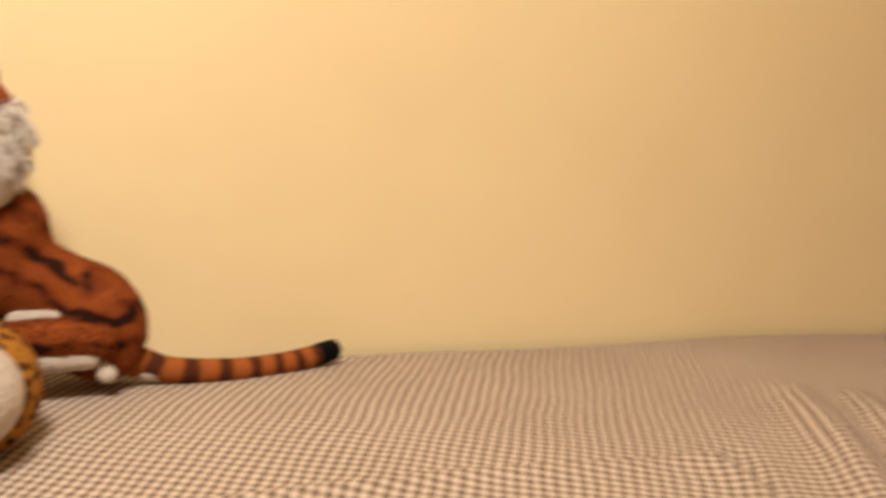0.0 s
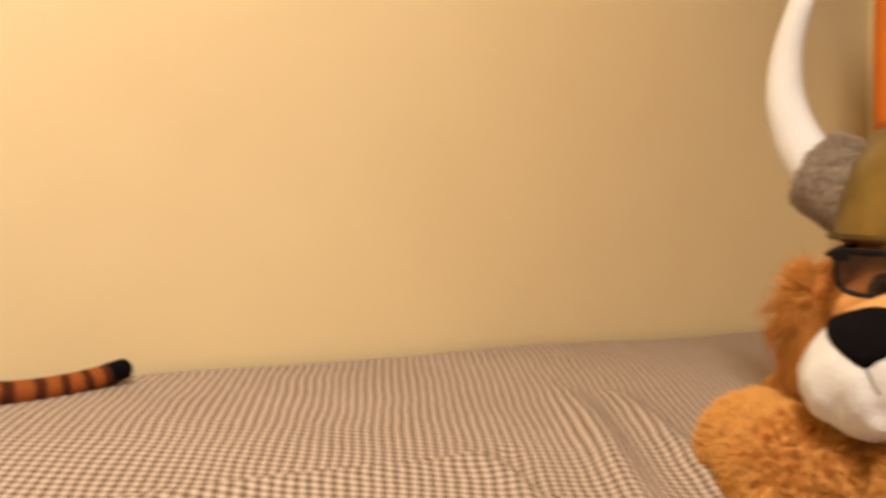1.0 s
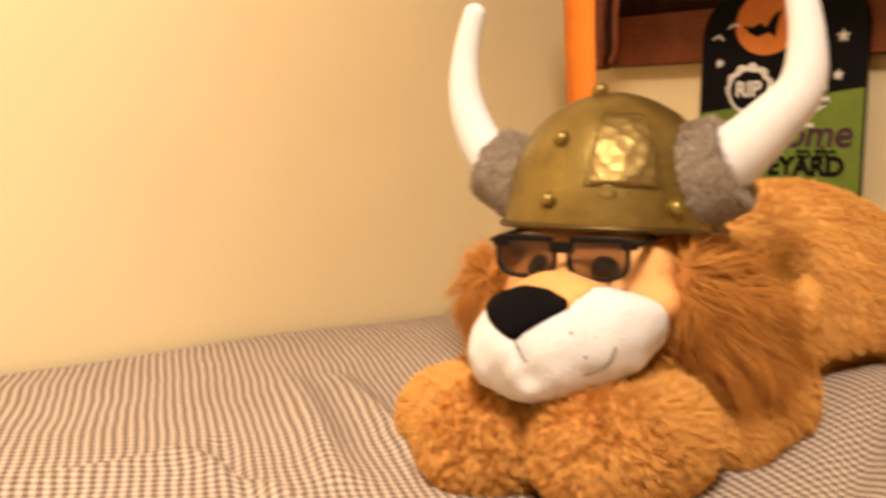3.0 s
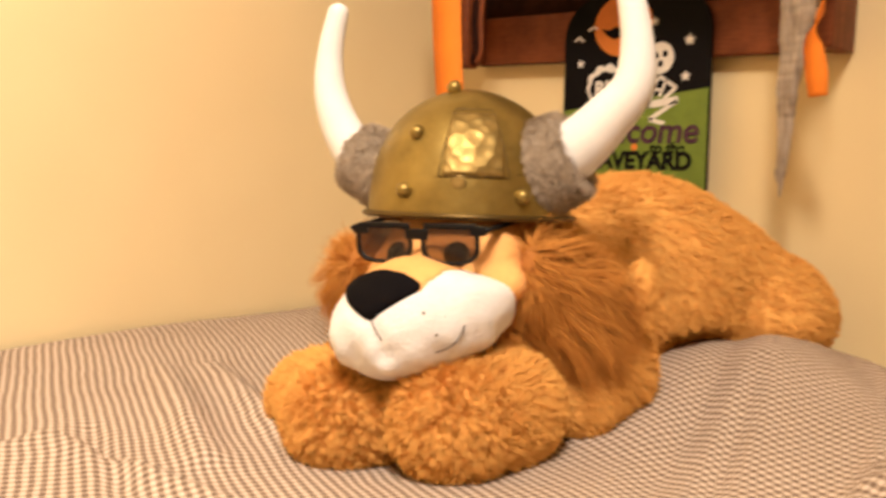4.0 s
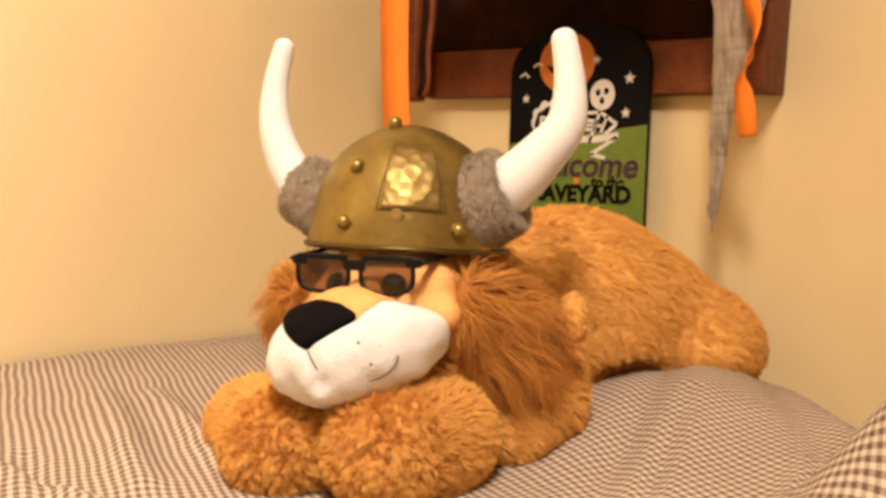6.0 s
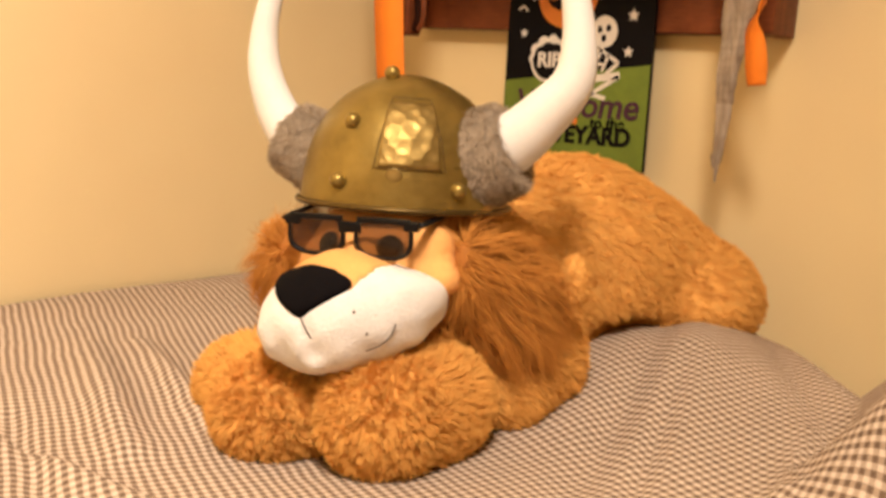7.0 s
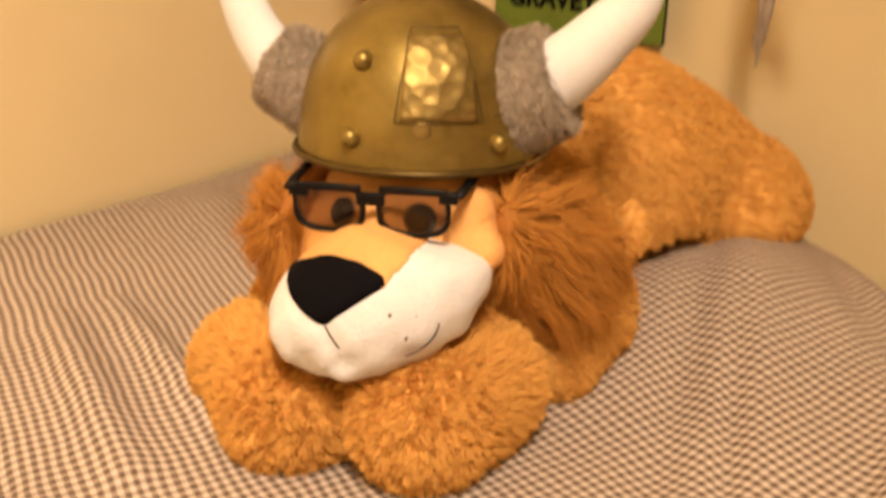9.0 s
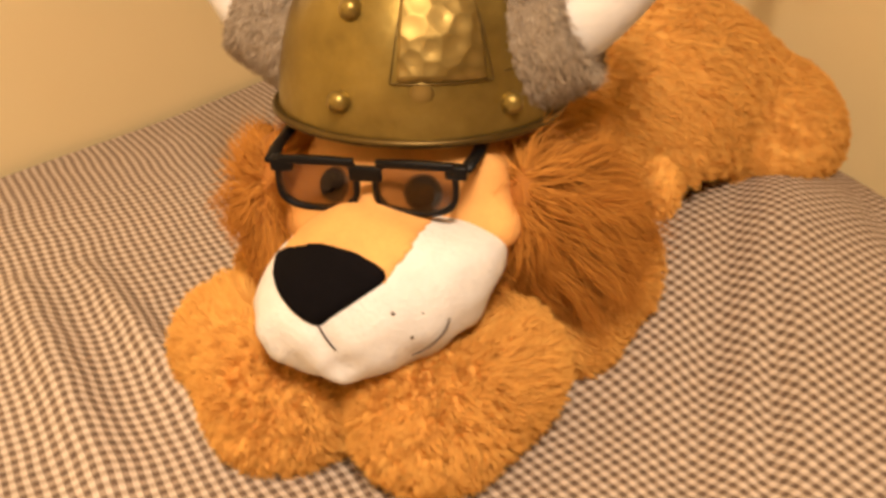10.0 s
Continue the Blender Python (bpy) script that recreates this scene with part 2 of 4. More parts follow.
GLOW.node_tree.nodes["Principled BSDF"].inputs["Emission Strength"].default_value = 4.0


# ---- mesh helpers ----
def empty(name, at=(0, 0, 0), turn=(0, 0, 0)):
    e = new(name)
    e.empty_display_size = 0.05
    e.matrix_world = pose(*at, *turn)
    return e


def attach(ob, parent, label="", kind=""):
    if parent is not None:
        ob.parent = parent
        ob.matrix_parent_inverse = Matrix.Identity(4)
    return tagged(ob, label, kind=kind)


def mesh_part(name, verts, faces, mat, parent=None, label="", smooth=True, kind=""):
    me = bpy.data.meshes.new(name)
    me.from_pydata([tuple(v) for v in verts], [], [tuple(f) for f in faces])
    if smooth:
        me.shade_smooth()
    me.materials.append(mat)
    me.update()
    return attach(new(name, me), parent, label, kind)


def part(name, bm, mat, parent=None, label="", smooth=True, kind=""):
    me = bpy.data.meshes.new(name)
    bmesh.ops.recalc_face_normals(bm, faces=bm.faces)
    bm.to_mesh(me)
    bm.free()
    if smooth:
        me.shade_smooth()
    me.materials.append(mat)
    return attach(new(name, me), parent, label, kind)


def box_bm(lo, hi, bevel=0.0, segments=2, turn=None):
    bm = bmesh.new()
    bmesh.ops.create_cube(bm, size=1.0)
    lo, hi = Vector(lo), Vector(hi)
    for v in bm.verts:
        v.co = Vector([(lo[k] + hi[k]) / 2 + v.co[k] * (hi[k] - lo[k]) for k in range(3)])
    if bevel:
        bmesh.ops.bevel(bm, geom=bm.edges[:], offset=bevel, segments=segments, profile=0.6, affect="EDGES")
    if turn is not None:
        bm.transform(turn)
    return bm


def prism_bm(outline, depth, bevel=0.0):
    """A plate from an outline in its own x, y, with its face at z = 0 and its back at z = -depth."""
    bm = bmesh.new()
    top = [bm.verts.new((x, y, 0)) for x, y in outline]
    low = [bm.verts.new((x, y, -depth)) for x, y in outline]
    bm.faces.new(top)
    bm.faces.new(low[::-1])
    n = len(outline)
    for i in range(n):
        bm.faces.new((top[i], low[i], low[(i + 1) % n], top[(i + 1) % n]))
    return bm


def tube(path, radii, sides=14, flat=(1.0, 1.0), cap=True):
    """Rings along a path; returns verts, faces and a length for each ring."""
    path = np.array(path, float)
    radii = np.broadcast_to(np.array(radii, float), (len(path),))
    tang = np.gradient(path, axis=0)
    tang /= np.linalg.norm(tang, axis=1)[:, None] + 1e-9
    ref = np.array([0.0, 0.0, 1.0]) if abs(tang[0][2]) < 0.8 else np.array([1.0, 0.0, 0.0])
    verts, faces = [], []
    side = np.cross(tang[0], ref)
    for p, t, r in zip(path, tang, radii):
        side = side - t * (side @ t)
        side /= np.linalg.norm(side) + 1e-9
        up = np.cross(side, t)
        for k in range(sides):
            a = 2 * math.pi * k / sides
            verts.append(p + side * r * flat[0] * math.cos(a) + up * r * flat[1] * math.sin(a))
    n = len(path)
    for i in range(n - 1):
        for k in range(sides):
            j = (k + 1) % sides
            faces.append((i * sides + k, i * sides + j, (i + 1) * sides + j, (i + 1) * sides + k))
    if cap:
        faces.append(tuple(range(sides))[::-1])
        faces.append(tuple((n - 1) * sides + k for k in range(sides)))
    return verts, faces


def spline(points, n):
    """A smooth curve through a few points, sampled n times."""
    p = np.array(points, float)
    t, u = np.arange(len(p)), np.linspace(0, len(p) - 1, n)
    out = np.empty((n, p.shape[1]))
    for i, x in enumerate(u):
        k = min(int(x), len(p) - 2)
        f = x - k
        p0, p1, p2, p3 = p[max(k - 1, 0)], p[k], p[k + 1], p[min(k + 2, len(p) - 1)]
        out[i] = 0.5 * (2 * p1 + (p2 - p0) * f + (2 * p0 - 5 * p1 + 4 * p2 - p3) * f * f + (3 * p1 - p0 - 3 * p2 + p3) * f ** 3)
    return out


# soft forms: distance fields that melt into one another, turned into a quad skin
def ball(c, r, axes=None):
    c, r = np.array(c, float), np.array(r if hasattr(r, "__len__") else (r, r, r), float)

    def f(p):
        q = p - c
        if axes is not None:
            q = q @ np.array(axes, float).T
        k0 = np.linalg.norm(q / r, axis=1) + 1e-9
        k1 = np.linalg.norm(q / r ** 2, axis=1) + 1e-9
        return k0 * (k0 - 1) / k1
    return f


def limb(a, b, ra, rb):
    a, b = np.array(a, float), np.array(b, float)

    def f(p):
        t = np.clip(((p - a) @ (b - a)) / ((b - a) @ (b - a)), 0, 1)
        return np.linalg.norm(p - a - t[:, None] * (b - a), axis=1) - (ra + t * (rb - ra))
    return f


def melt(forms, k=0.03):
    def f(p):
        d = forms[0](p)
        for g in forms[1:]:
            e = g(p)
            h = np.clip(0.5 + 0.5 * (e - d) / k, 0, 1)
            d = e * (1 - h) + d * h - k * h * (1 - h)
        return d
    return f


def skin(form, lo, hi, step):
    """The zero surface of a distance field as verts and quads."""
    ax = [np.arange(lo[k], hi[k] + step, step) for k in range(3)]
    g = np.stack(np.meshgrid(*ax, indexing="ij"), -1)
    shape = g.shape[:3]
    val = form(g.reshape(-1, 3)).reshape(shape)
    ins = val < 0
    cs = tuple(s - 1 for s in shape)
    corner = [(i, j, k) for i in (0, 1) for j in (0, 1) for k in (0, 1)]

    def sub(a, o):
        return a[o[0]:o[0] + cs[0], o[1]:o[1] + cs[1], o[2]:o[2] + cs[2]]
    count = sum(sub(ins, o).astype(int) for o in corner)
    live = (count > 0) & (count < 8)
    acc, num = np.zeros(cs + (3,)), np.zeros(cs)
    for o in corner:
        for axis in range(3):
            if o[axis]:
                continue
            e = list(o)
            e[axis] = 1
            a, b = sub(val, o), sub(val, e)
            cross = (a < 0) != (b < 0)
            t = np.where(cross, a / np.where(cross, a - b, 1), 0)
            p = np.empty(cs + (3,))
            for k in range(3):
                p[..., k] = o[k]
            p[..., axis] = t
            acc += np.where(cross[..., None], p, 0)
            num += cross
    idx = -np.ones(cs, int)
    at = np.argwhere(live)
    idx[live] = np.arange(len(at))
    verts = np.array(lo) + step * (at + acc[live] / num[live][:, None])
    faces = []
    for axis in range(3):
        o = [0, 0, 0]
        o[axis] = 1
        a = ins[tuple(slice(0, s - (1 if k == axis else 0)) for k, s in enumerate(shape))]
        b = ins[tuple(slice((1 if k == axis else 0), s) for k, s in enumerate(shape))]
        e = np.argwhere(a != b)
        u, w = [k for k in range(3) if k != axis]
        e = e[(e[:, u] > 0) & (e[:, w] > 0) & (e[:, u] < cs[u]) & (e[:, w] < cs[w]) & (e[:, axis] < cs[axis])]
        flip = a[tuple(e.T)]
        q = []
        for du, dw in ((0, 0), (1, 0), (1, 1), (0, 1)):
            c = e.copy()
            c[:, u] -= du
            c[:, w] -= dw
            q.append(idx[tuple(c.T)])
        q = np.stack(q, 1)
        if axis == 1:
            flip = ~flip
        q[flip] = q[flip][:, ::-1]
        faces.append(q[(q >= 0).all(1)])
    return verts, np.concatenate(faces)


def field_normal(form, p, e=0.002):
    n = np.stack([form(p + np.eye(3)[k] * e) - form(p - np.eye(3)[k] * e) for k in range(3)], 1)
    return n / (np.linalg.norm(n, axis=1)[:, None] + 1e-9)


def strands(name, form, verts, faces, count, length, width, comb, mat, parent, seed, keep=None, lift=0.7, clump=0.01, curl=0.35, segs=3, droop=0.25, wave=0.0, label=""):
    """A coat of tapering strands rooted on a skin, leaning along comb(points), tips drawn together in tufts."""
    rng = np.random.default_rng(seed)
    f = np.concatenate([faces[:, [0, 1, 2]], faces[:, [0, 2, 3]]])
    a, b, c = verts[f[:, 0]], verts[f[:, 1]], verts[f[:, 2]]
    area = np.linalg.norm(np.cross(b - a, c - a), axis=1)
    pick = rng.choice(len(f), int(count * 1.8), p=area / area.sum())
    r1, r2 = np.sqrt(rng.random(len(pick)))[:, None], rng.random(len(pick))[:, None]
    p = a[pick] * (1 - r1) + b[pick] * r1 * (1 - r2) + c[pick] * r1 * r2
    if keep is not None:
        p = p[keep(p)]
    p = p[:count]
    n = field_normal(form, p)
    lean = comb(p)
    lean = lean - n * (lean * n).sum(1)[:, None] * 0.8
    # tufts: every strand takes the heading of its tuft
    m = max(len(p) // 14, 1)
    seeds = p[rng.choice(len(p), m, replace=False)]
    from_cell = {}
    cell = np.floor(seeds / clump).astype(int)
    for i, q in enumerate(map(tuple, cell)):
        from_cell.setdefault(q, i)
    tuft = np.array([from_cell.get(tuple(q), -1) for q in np.floor((p + rng.normal(0, clump * 0.15, p.shape)) / clump).astype(int)])
    turn = rng.normal(0, 1, (m + 1, 3))
    turn[-1] = 0
    size = rng.uniform(0.8, 1.15, m + 1)
    d = n * lift + lean + turn[tuft] * curl + rng.normal(0, 0.13, p.shape)
    d /= np.linalg.norm(d, axis=1)[:, None] + 1e-9
    ln = (length(p) if callable(length) else length) * size[tuft] * rng.uniform(0.75, 1.15, len(p))
    centre = np.where((tuft >= 0)[:, None], seeds[tuft], p)
    pull = (centre - p) * 0.55
    side = np.cross(d, n + rng.normal(0, 0.5, p.shape))
    side /= np.linalg.norm(side, axis=1)[:, None] + 1e-9
    bend = lean * 0.5 - n * droop
    phase = rng.uniform(0, 6.28, m + 1)[tuft] + rng.normal(0, 0.5, len(p))
    flat_side = np.cross(n, lean)
    flat_side /= np.linalg.norm(flat_side, axis=1)[:, None] + 1e-9
    levels = []
    for k in range(segs + 1):
        t = k / segs
        q = p - n * 0.001 + d * (ln * t)[:, None] + bend * (ln * t * t)[:, None] + pull * t * t + flat_side * (wave * t * ln * np.sin(5.5 * t + phase))[:, None]
        w = width * (1 - t) ** 0.7
        if k < segs:
            levels += [q - side * w / 2, q + side * w / 2]
        else:
            levels.append(q)
    v = np.stack(levels, 1)
    per = v.shape[1]
    tri = []
    for k in range(segs - 1):
        s = 2 * k
        tri += [(s, s + 1, s + 3), (s, s + 3, s + 2)]
    tri.append((2 * segs - 2, 2 * segs - 1, 2 * segs))
    tri = (np.arange(len(p))[:, None, None] * per + np.array(tri)[None]).reshape(-1, 3)
    me = bpy.data.meshes.new(name)
    me.vertices.add(len(p) * per)
    me.vertices.foreach_set("co", v.reshape(-1).astype(np.float32))
    me.loops.add(tri.size)
    me.loops.foreach_set("vertex_index", tri.reshape(-1).astype(np.int32))
    me.polygons.add(len(tri))
    me.polygons.foreach_set("loop_start", np.arange(0, tri.size, 3, dtype=np.int32))
    me.polygons.foreach_set("loop_total", np.full(len(tri), 3, np.int32))
    me.update(calc_edges=True)
    me.materials.append(mat)
    return attach(new(name, me), parent, label, "stuff")


def unit(v):
    v = np.array(v, float)
    return v / np.linalg.norm(v)


# ---- room ----
ROOM_X0, ROOM_X1, ROOM_Y0, ROOM_Y1, ROOM_Z = -2.3, 1.50, -2.4, 1.05, 2.40
T = 0.12


def slab(name, lo, hi, mat, label):
    ob = part(name, box_bm(lo, hi), mat, smooth=False)
    return tagged(ob, label, kind="structure")


slab("wall_north", (ROOM_X0, ROOM_Y1, 0), (ROOM_X1, ROOM_Y1 + T, ROOM_Z), WALL, "smooth cream painted wall behind the bed")
slab("wall_east", (ROOM_X1, ROOM_Y0, 0), (ROOM_X1 + T, ROOM_Y1 + T, ROOM_Z), WALL, "cream painted wall carrying the wooden shelf")
slab("wall_south", (ROOM_X0, ROOM_Y0 - T, 0), (ROOM_X1 + T, ROOM_Y0, ROOM_Z), WALL, "cream painted wall opposite the bed")
slab("wall_west", (ROOM_X0 - T, ROOM_Y0 - T, 0), (ROOM_X0, ROOM_Y1 + T, ROOM_Z), WALL, "cream painted wall at the bed's far end")
slab("floor", (ROOM_X0 - T, ROOM_Y0 - T, -0.1), (ROOM_X1 + T, ROOM_Y1 + T, 0), FLOOR, "brown wooden floor under the bed")
slab("ceiling", (ROOM_X0 - T, ROOM_Y0 - T, ROOM_Z), (ROOM_X1 + T, ROOM_Y1 + T, ROOM_Z + 0.1), CEIL, "pale painted ceiling")

light = tagged(empty("ceiling_light", (LAMP[0], LAMP[1], ROOM_Z)), "round flush ceiling lamp with a warm diffuser", "lamp")
v, f = tube([(0, 0, 0), (0, 0, -0.03)], [0.17, 0.17], 40)
mesh_part("rim", v, f, CHROME, light)
v, f = tube([(0, 0, -0.031), (0, 0, -0.05), (0, 0, -0.06)], [0.15, 0.14, 0.10], 40)
mesh_part("diffuser", v, f, GLOW, light)


# ---- bed ----
def ridge(x, y, a, b, width, height, sharp=1.0):
    """A fold in the cloth from a to b."""
    ax, ay, bx, by = *a, *b
    t = np.clip(((x - ax) * (bx - ax) + (y - ay) * (by - ay)) / ((bx - ax) ** 2 + (by - ay) ** 2), 0, 1)
    d = np.hypot(x - ax - t * (bx - ax), y - ay - t * (by - ay))
    return height * np.exp(-(d / width) ** 2) * (0.35 + 0.65 * np.sin(np.pi * np.clip(t, 0.08, 0.92)))


def smooth(a, b, x):
    t = np.clip((x - a) / (b - a), 0, 1)
    return t * t * (3 - 2 * t)


def heap(x, y):
    """The cover thrown up into a bank, with a sharp foot."""
    foot = 0.022 + 0.20 * np.clip(0.90 - x, 0, 0.2) + 0.006 * np.sin(30 * x)
    bank = np.minimum(np.clip(1.30 * (foot - y), 0, 0.18), np.clip(1.30 * (y + 0.36), 0, 0.18))
    return bank * smooth(0.75, 0.90, x) * (1 - smooth(1.10, 1.24, x))


def bed_height(x, y):
    z = 0.55 - 0.062 * smooth(1.02, 0.40, y) * (1 - 0.55 * smooth(0.75, 1.10, x))
    z = z - 0.010 * np.exp(-((x - 0.68) / 0.2) ** 2 - ((y - 0.42) / 0.2) ** 2)
    # the raised turn-back of the cover, with its corner
    edge = smooth(0.0, 0.03, 0.655 - y + 0.03 * np.sin(5 * x) * 0.3) * smooth(0.0, 0.035, 0.47 - x + 0.15 * (0.65 - y))
    z = z + 0.022 * edge
    z = z + ridge(x, y, (-0.6, 0.64), (0.43, 0.655), 0.022, 0.010)
    z = z + ridge(x, y, (0.44, 0.65), (0.50, 0.35), 0.025, 0.010)
    z = z + ridge(x, y, (0.66, 0.80), (0.55, 0.55), 0.022, 0.020)
    z = z + ridge(x, y, (0.72, 0.78), (0.64, 0.52), 0.016, 0.016)
    z = z + ridge(x, y, (0.30, 0.30), (0.60, 0.05), 0.03, 0.012)
    z = z + ridge(x, y, (1.25, 0.26), (0.72, 0.10), 0.045, 0.010)
    z = z + ridge(x, y, (1.28, 0.31), (0.72, 0.175), 0.022, -0.010)
    z = z + ridge(x, y, (1.36, 0.24), (0.98, 0.02), 0.022, -0.010)
    z = z + ridge(x, y, (0.50, 0.68), (0.42, 0.46), 0.012, -0.010)
    z = z + heap(x, y)
    z = z + ridge(x, y, (0.74, 0.015), (0.98, 0.045), 0.011, 0.008) + ridge(x, y, (1.08, 0.215), (0.72, 0.118), 0.012, -0.009)
    z = z + 0.0022 * np.sin(160 * x) * np.exp(-((y - 0.015) / 0.02) ** 2 - ((x - 0.84) / 0.10) ** 2)
    z = z + 0.030 * np.exp(-((x - 1.16) / 0.15) ** 2 - ((y - 0.27) / 0.14) ** 2)
    # the cover falls away past its far corner
    fall = (x - 1.33) * 0.64 - (y - 0.21) * 0.77
    z = z - 0.12 * smooth(-0.02, 0.12, fall)
    z = z + 0.0035 * np.sin(9.0 * x + 4.0 * y) * np.sin(7.0 * y - 3.0 * x)
    return z


def cloth_sheet(name, height, x0, x1, y0, y1, step, label, mat=None):
    xs, ys = np.arange(x0, x1 + 1e-6, step), np.arange(y0, y1 + 1e-6, step)
    gx, gy = np.meshgrid(xs, ys, indexing="ij")
    gz = height(gx, gy)
    # hanging sides
    verts = np.stack([gx, gy, gz], -1).reshape(-1, 3)
    nx, ny = len(xs), len(ys)
    i, j = np.meshgrid(np.arange(nx - 1), np.arange(ny - 1), indexing="ij")
    a = (i * ny + j).ravel()
    faces = np.stack([a, a + ny, a + ny + 1, a + 1], 1)
    ob = mesh_part(name, verts, faces, mat or CLOTH, None, "", True)
    uv = ob.data.uv_layers.new(name="cloth")
    loops = np.empty(len(ob.data.loops), np.int32)
    ob.data.loops.foreach_get("vertex_index", loops)
    # the threads run up the bank at their true length
    rise = np.diff(heap(gx, gy), axis=1)
    extra = np.sqrt(step ** 2 + rise ** 2) - step
    flat = verts[:, :2].copy()
    flat[:, 1] -= np.concatenate([np.cumsum(extra[:, ::-1], axis=1)[:, ::-1], np.zeros((nx, 1))], axis=1).ravel()
    uv.data.foreach_set("uv", (flat[loops] @ np.array([[math.sin(THREADS), math.cos(THREADS)], [-math.cos(THREADS), math.sin(THREADS)]])).astype(np.float32).ravel())
    return ob


BX0, BX1, BY0, BY1 = -1.25, 1.492, -0.80, 1.044
bed = tagged(empty("bed", (0, 0, 0)), "bed pushed into the corner under a checked cover", "bed")
part("mattress", box_bm((BX0 + 0.06, BY0 + 0.08, 0.22), (1.42, BY1 - 0.02, 0.37), 0.03), MATTRESS, bed)
part("bed_base", box_bm((BX0 + 0.05, BY0 + 0.05, 0.08), (1.40, BY1 - 0.03, 0.22), 0.01), WOOD_DARK, bed)
for lx in (BX0 + 0.1, 1.33):
    for ly in (BY0 + 0.1, BY1 - 0.1):
        part("leg", box_bm((lx - 0.03, ly - 0.03, 0), (lx + 0.03, ly + 0.03, 0.08), 0.005), WOOD_DARK, bed)
tagged(cloth_sheet("bed_cover", lambda x, y: bed_height(x, y) - 0.26 * smooth(BY0 + 0.07, BY0, y) - 0.26 * smooth(BX0 + 0.07, BX0, x), BX0, BX1, BY0, BY1, 0.009, ""),
       "rumpled brown and white checked seersucker bed cover", "bed cover")


# ---- lion ----
F, S, U = unit((-0.975, -0.22, 0)), unit((0.22, -0.975, 0)), np.array([0, 0, 1.0])
AXES = np.stack([F, S, U])
lion = tagged(empty("plush_lion", (0.95, 0.40, 0.52)), "large tan plush lion lying on the bed, head on its paws", "plush toy")
LION_AT = np.array((0.95, 0.40, 0.52))


def lion_part(name, form, lo, hi, step, mat, label="", parent=None):
    v, f = skin(form, lo, hi, step)
    ob = mesh_part(name, v - LION_AT, f, mat, parent or lion, label)
    return ob, v, f


body_mass = melt([
    ball((1.185, 0.450, 0.605), (0.190, 0.170, 0.162)),
    ball((1.00, 0.47, 0.615), (0.16, 0.125, 0.120)),
    ball((1.265, 0.365, 0.620), (0.110, 0.090, 0.082)),
    ball((1.300, 0.288, 0.588), (0.080, 0.064, 0.060)),
    ball((1.275, 0.258, 0.562), (0.085, 0.052, 0.048)),
    limb((0.868, 0.330, 0.526), (0.935, 0.345, 0.545), 0.046, 0.058),
    limb((0.935, 0.352, 0.545), (1.02, 0.405, 0.590), 0.058, 0.062),
    limb((0.95, 0.52, 0.55), (0.80, 0.58, 0.54), 0.06, 0.055)], 0.035)
hollow = ball((1.090, 0.298, 0.550), (0.080, 0.050, 0.024))


def body_form(p):
    """The lion's trunk and legs, hollowed under the flank."""
    return np.maximum(body_mass(p), -hollow(p))


body, bv, bf = lion_part("body", body_form, (0.68, 0.10, 0.44), (1.42, 0.70, 0.82), 0.011, TAN_SKIN)


def to_lion(ob):
    ob.data.transform(Matrix.Translation(Vector(-LION_AT)))
    return ob


to_lion(strands("fur", body_form, bv, bf, 150000, 0.0125, 0.0010, lambda p: np.tile((0.55, -0.35, -0.50), (len(p), 1)), TAN_FUR, body, 11,
                keep=lambda p: p[:, 2] > bed_height(p[:, 0], p[:, 1]) - 0.005, lift=0.65, clump=0.0085, curl=0.48))

paws = [("paw", [((0.710, 0.566, 0.520), (0.664, 0.480, 0.518), 0.046, 0.048), ((0.86, 0.585, 0.53), (0.710, 0.566, 0.520), 0.042, 0.045), ((0.672, 0.475, 0.526), (0.715, 0.430, 0.528), 0.048, 0.046)], 21),
        ("paw", [((0.768, 0.350, 0.534), (0.704, 0.362, 0.530), 0.054, 0.059), ((0.88, 0.37, 0.525), (0.775, 0.36, 0.52), 0.04, 0.042), ((0.760, 0.365, 0.522), (0.735, 0.470, 0.522), 0.044, 0.036)], 22)]
for nm, limbs, seed in paws:
    form = melt([limb(*a) for a in limbs], 0.03)
    tip = np.array(limbs[0][1])
    ob, v, f = lion_part(nm, form, (0.56, 0.22, 0.44), (1.0, 0.70, 0.64), 0.008, TAN_SKIN)
    to_lion(strands("fur", form, v, f, 80000, 0.015, 0.0010, lambda p: 0.5 * (p - tip) / 0.06 + np.array((0, 0, -0.15)), TAN_FUR, ob, seed,
                    keep=lambda p: p[:, 2] > bed_height(p[:, 0], p[:, 1]) - 0.004, lift=0.8, clump=0.0065, curl=0.40))

HEAD = np.array((0.800, 0.432, 0.655))
head_form = melt([ball(HEAD, (0.088, 0.092, 0.088), AXES), ball((0.768, 0.340, 0.656), (0.018, 0.017, 0.016)), ball((0.776, 0.356, 0.690), (0.014, 0.013, 0.014)),
                  ball(HEAD - S * 0.055 - U * 0.012 + F * 0.03, (0.045, 0.045, 0.04), AXES)], 0.02)
lion_part("head", head_form, (0.68, 0.28, 0.54), (0.92, 0.56, 0.78), 0.006, FACE, "apricot short-pile face")
# the muzzle: a broad pillow, turned and leaning with the head
MUZ, MUZ_R = np.array((0.7053, 0.3993, 0.629)), np.array((0.0695, 0.0945, 0.0600))
MUZ_AXES = np.array(((0.590, 0.788, -0.178), (-0.803, 0.550, -0.228), (-0.082, 0.278, 0.957)))
puffed = ball(MUZ, MUZ_R, MUZ_AXES)


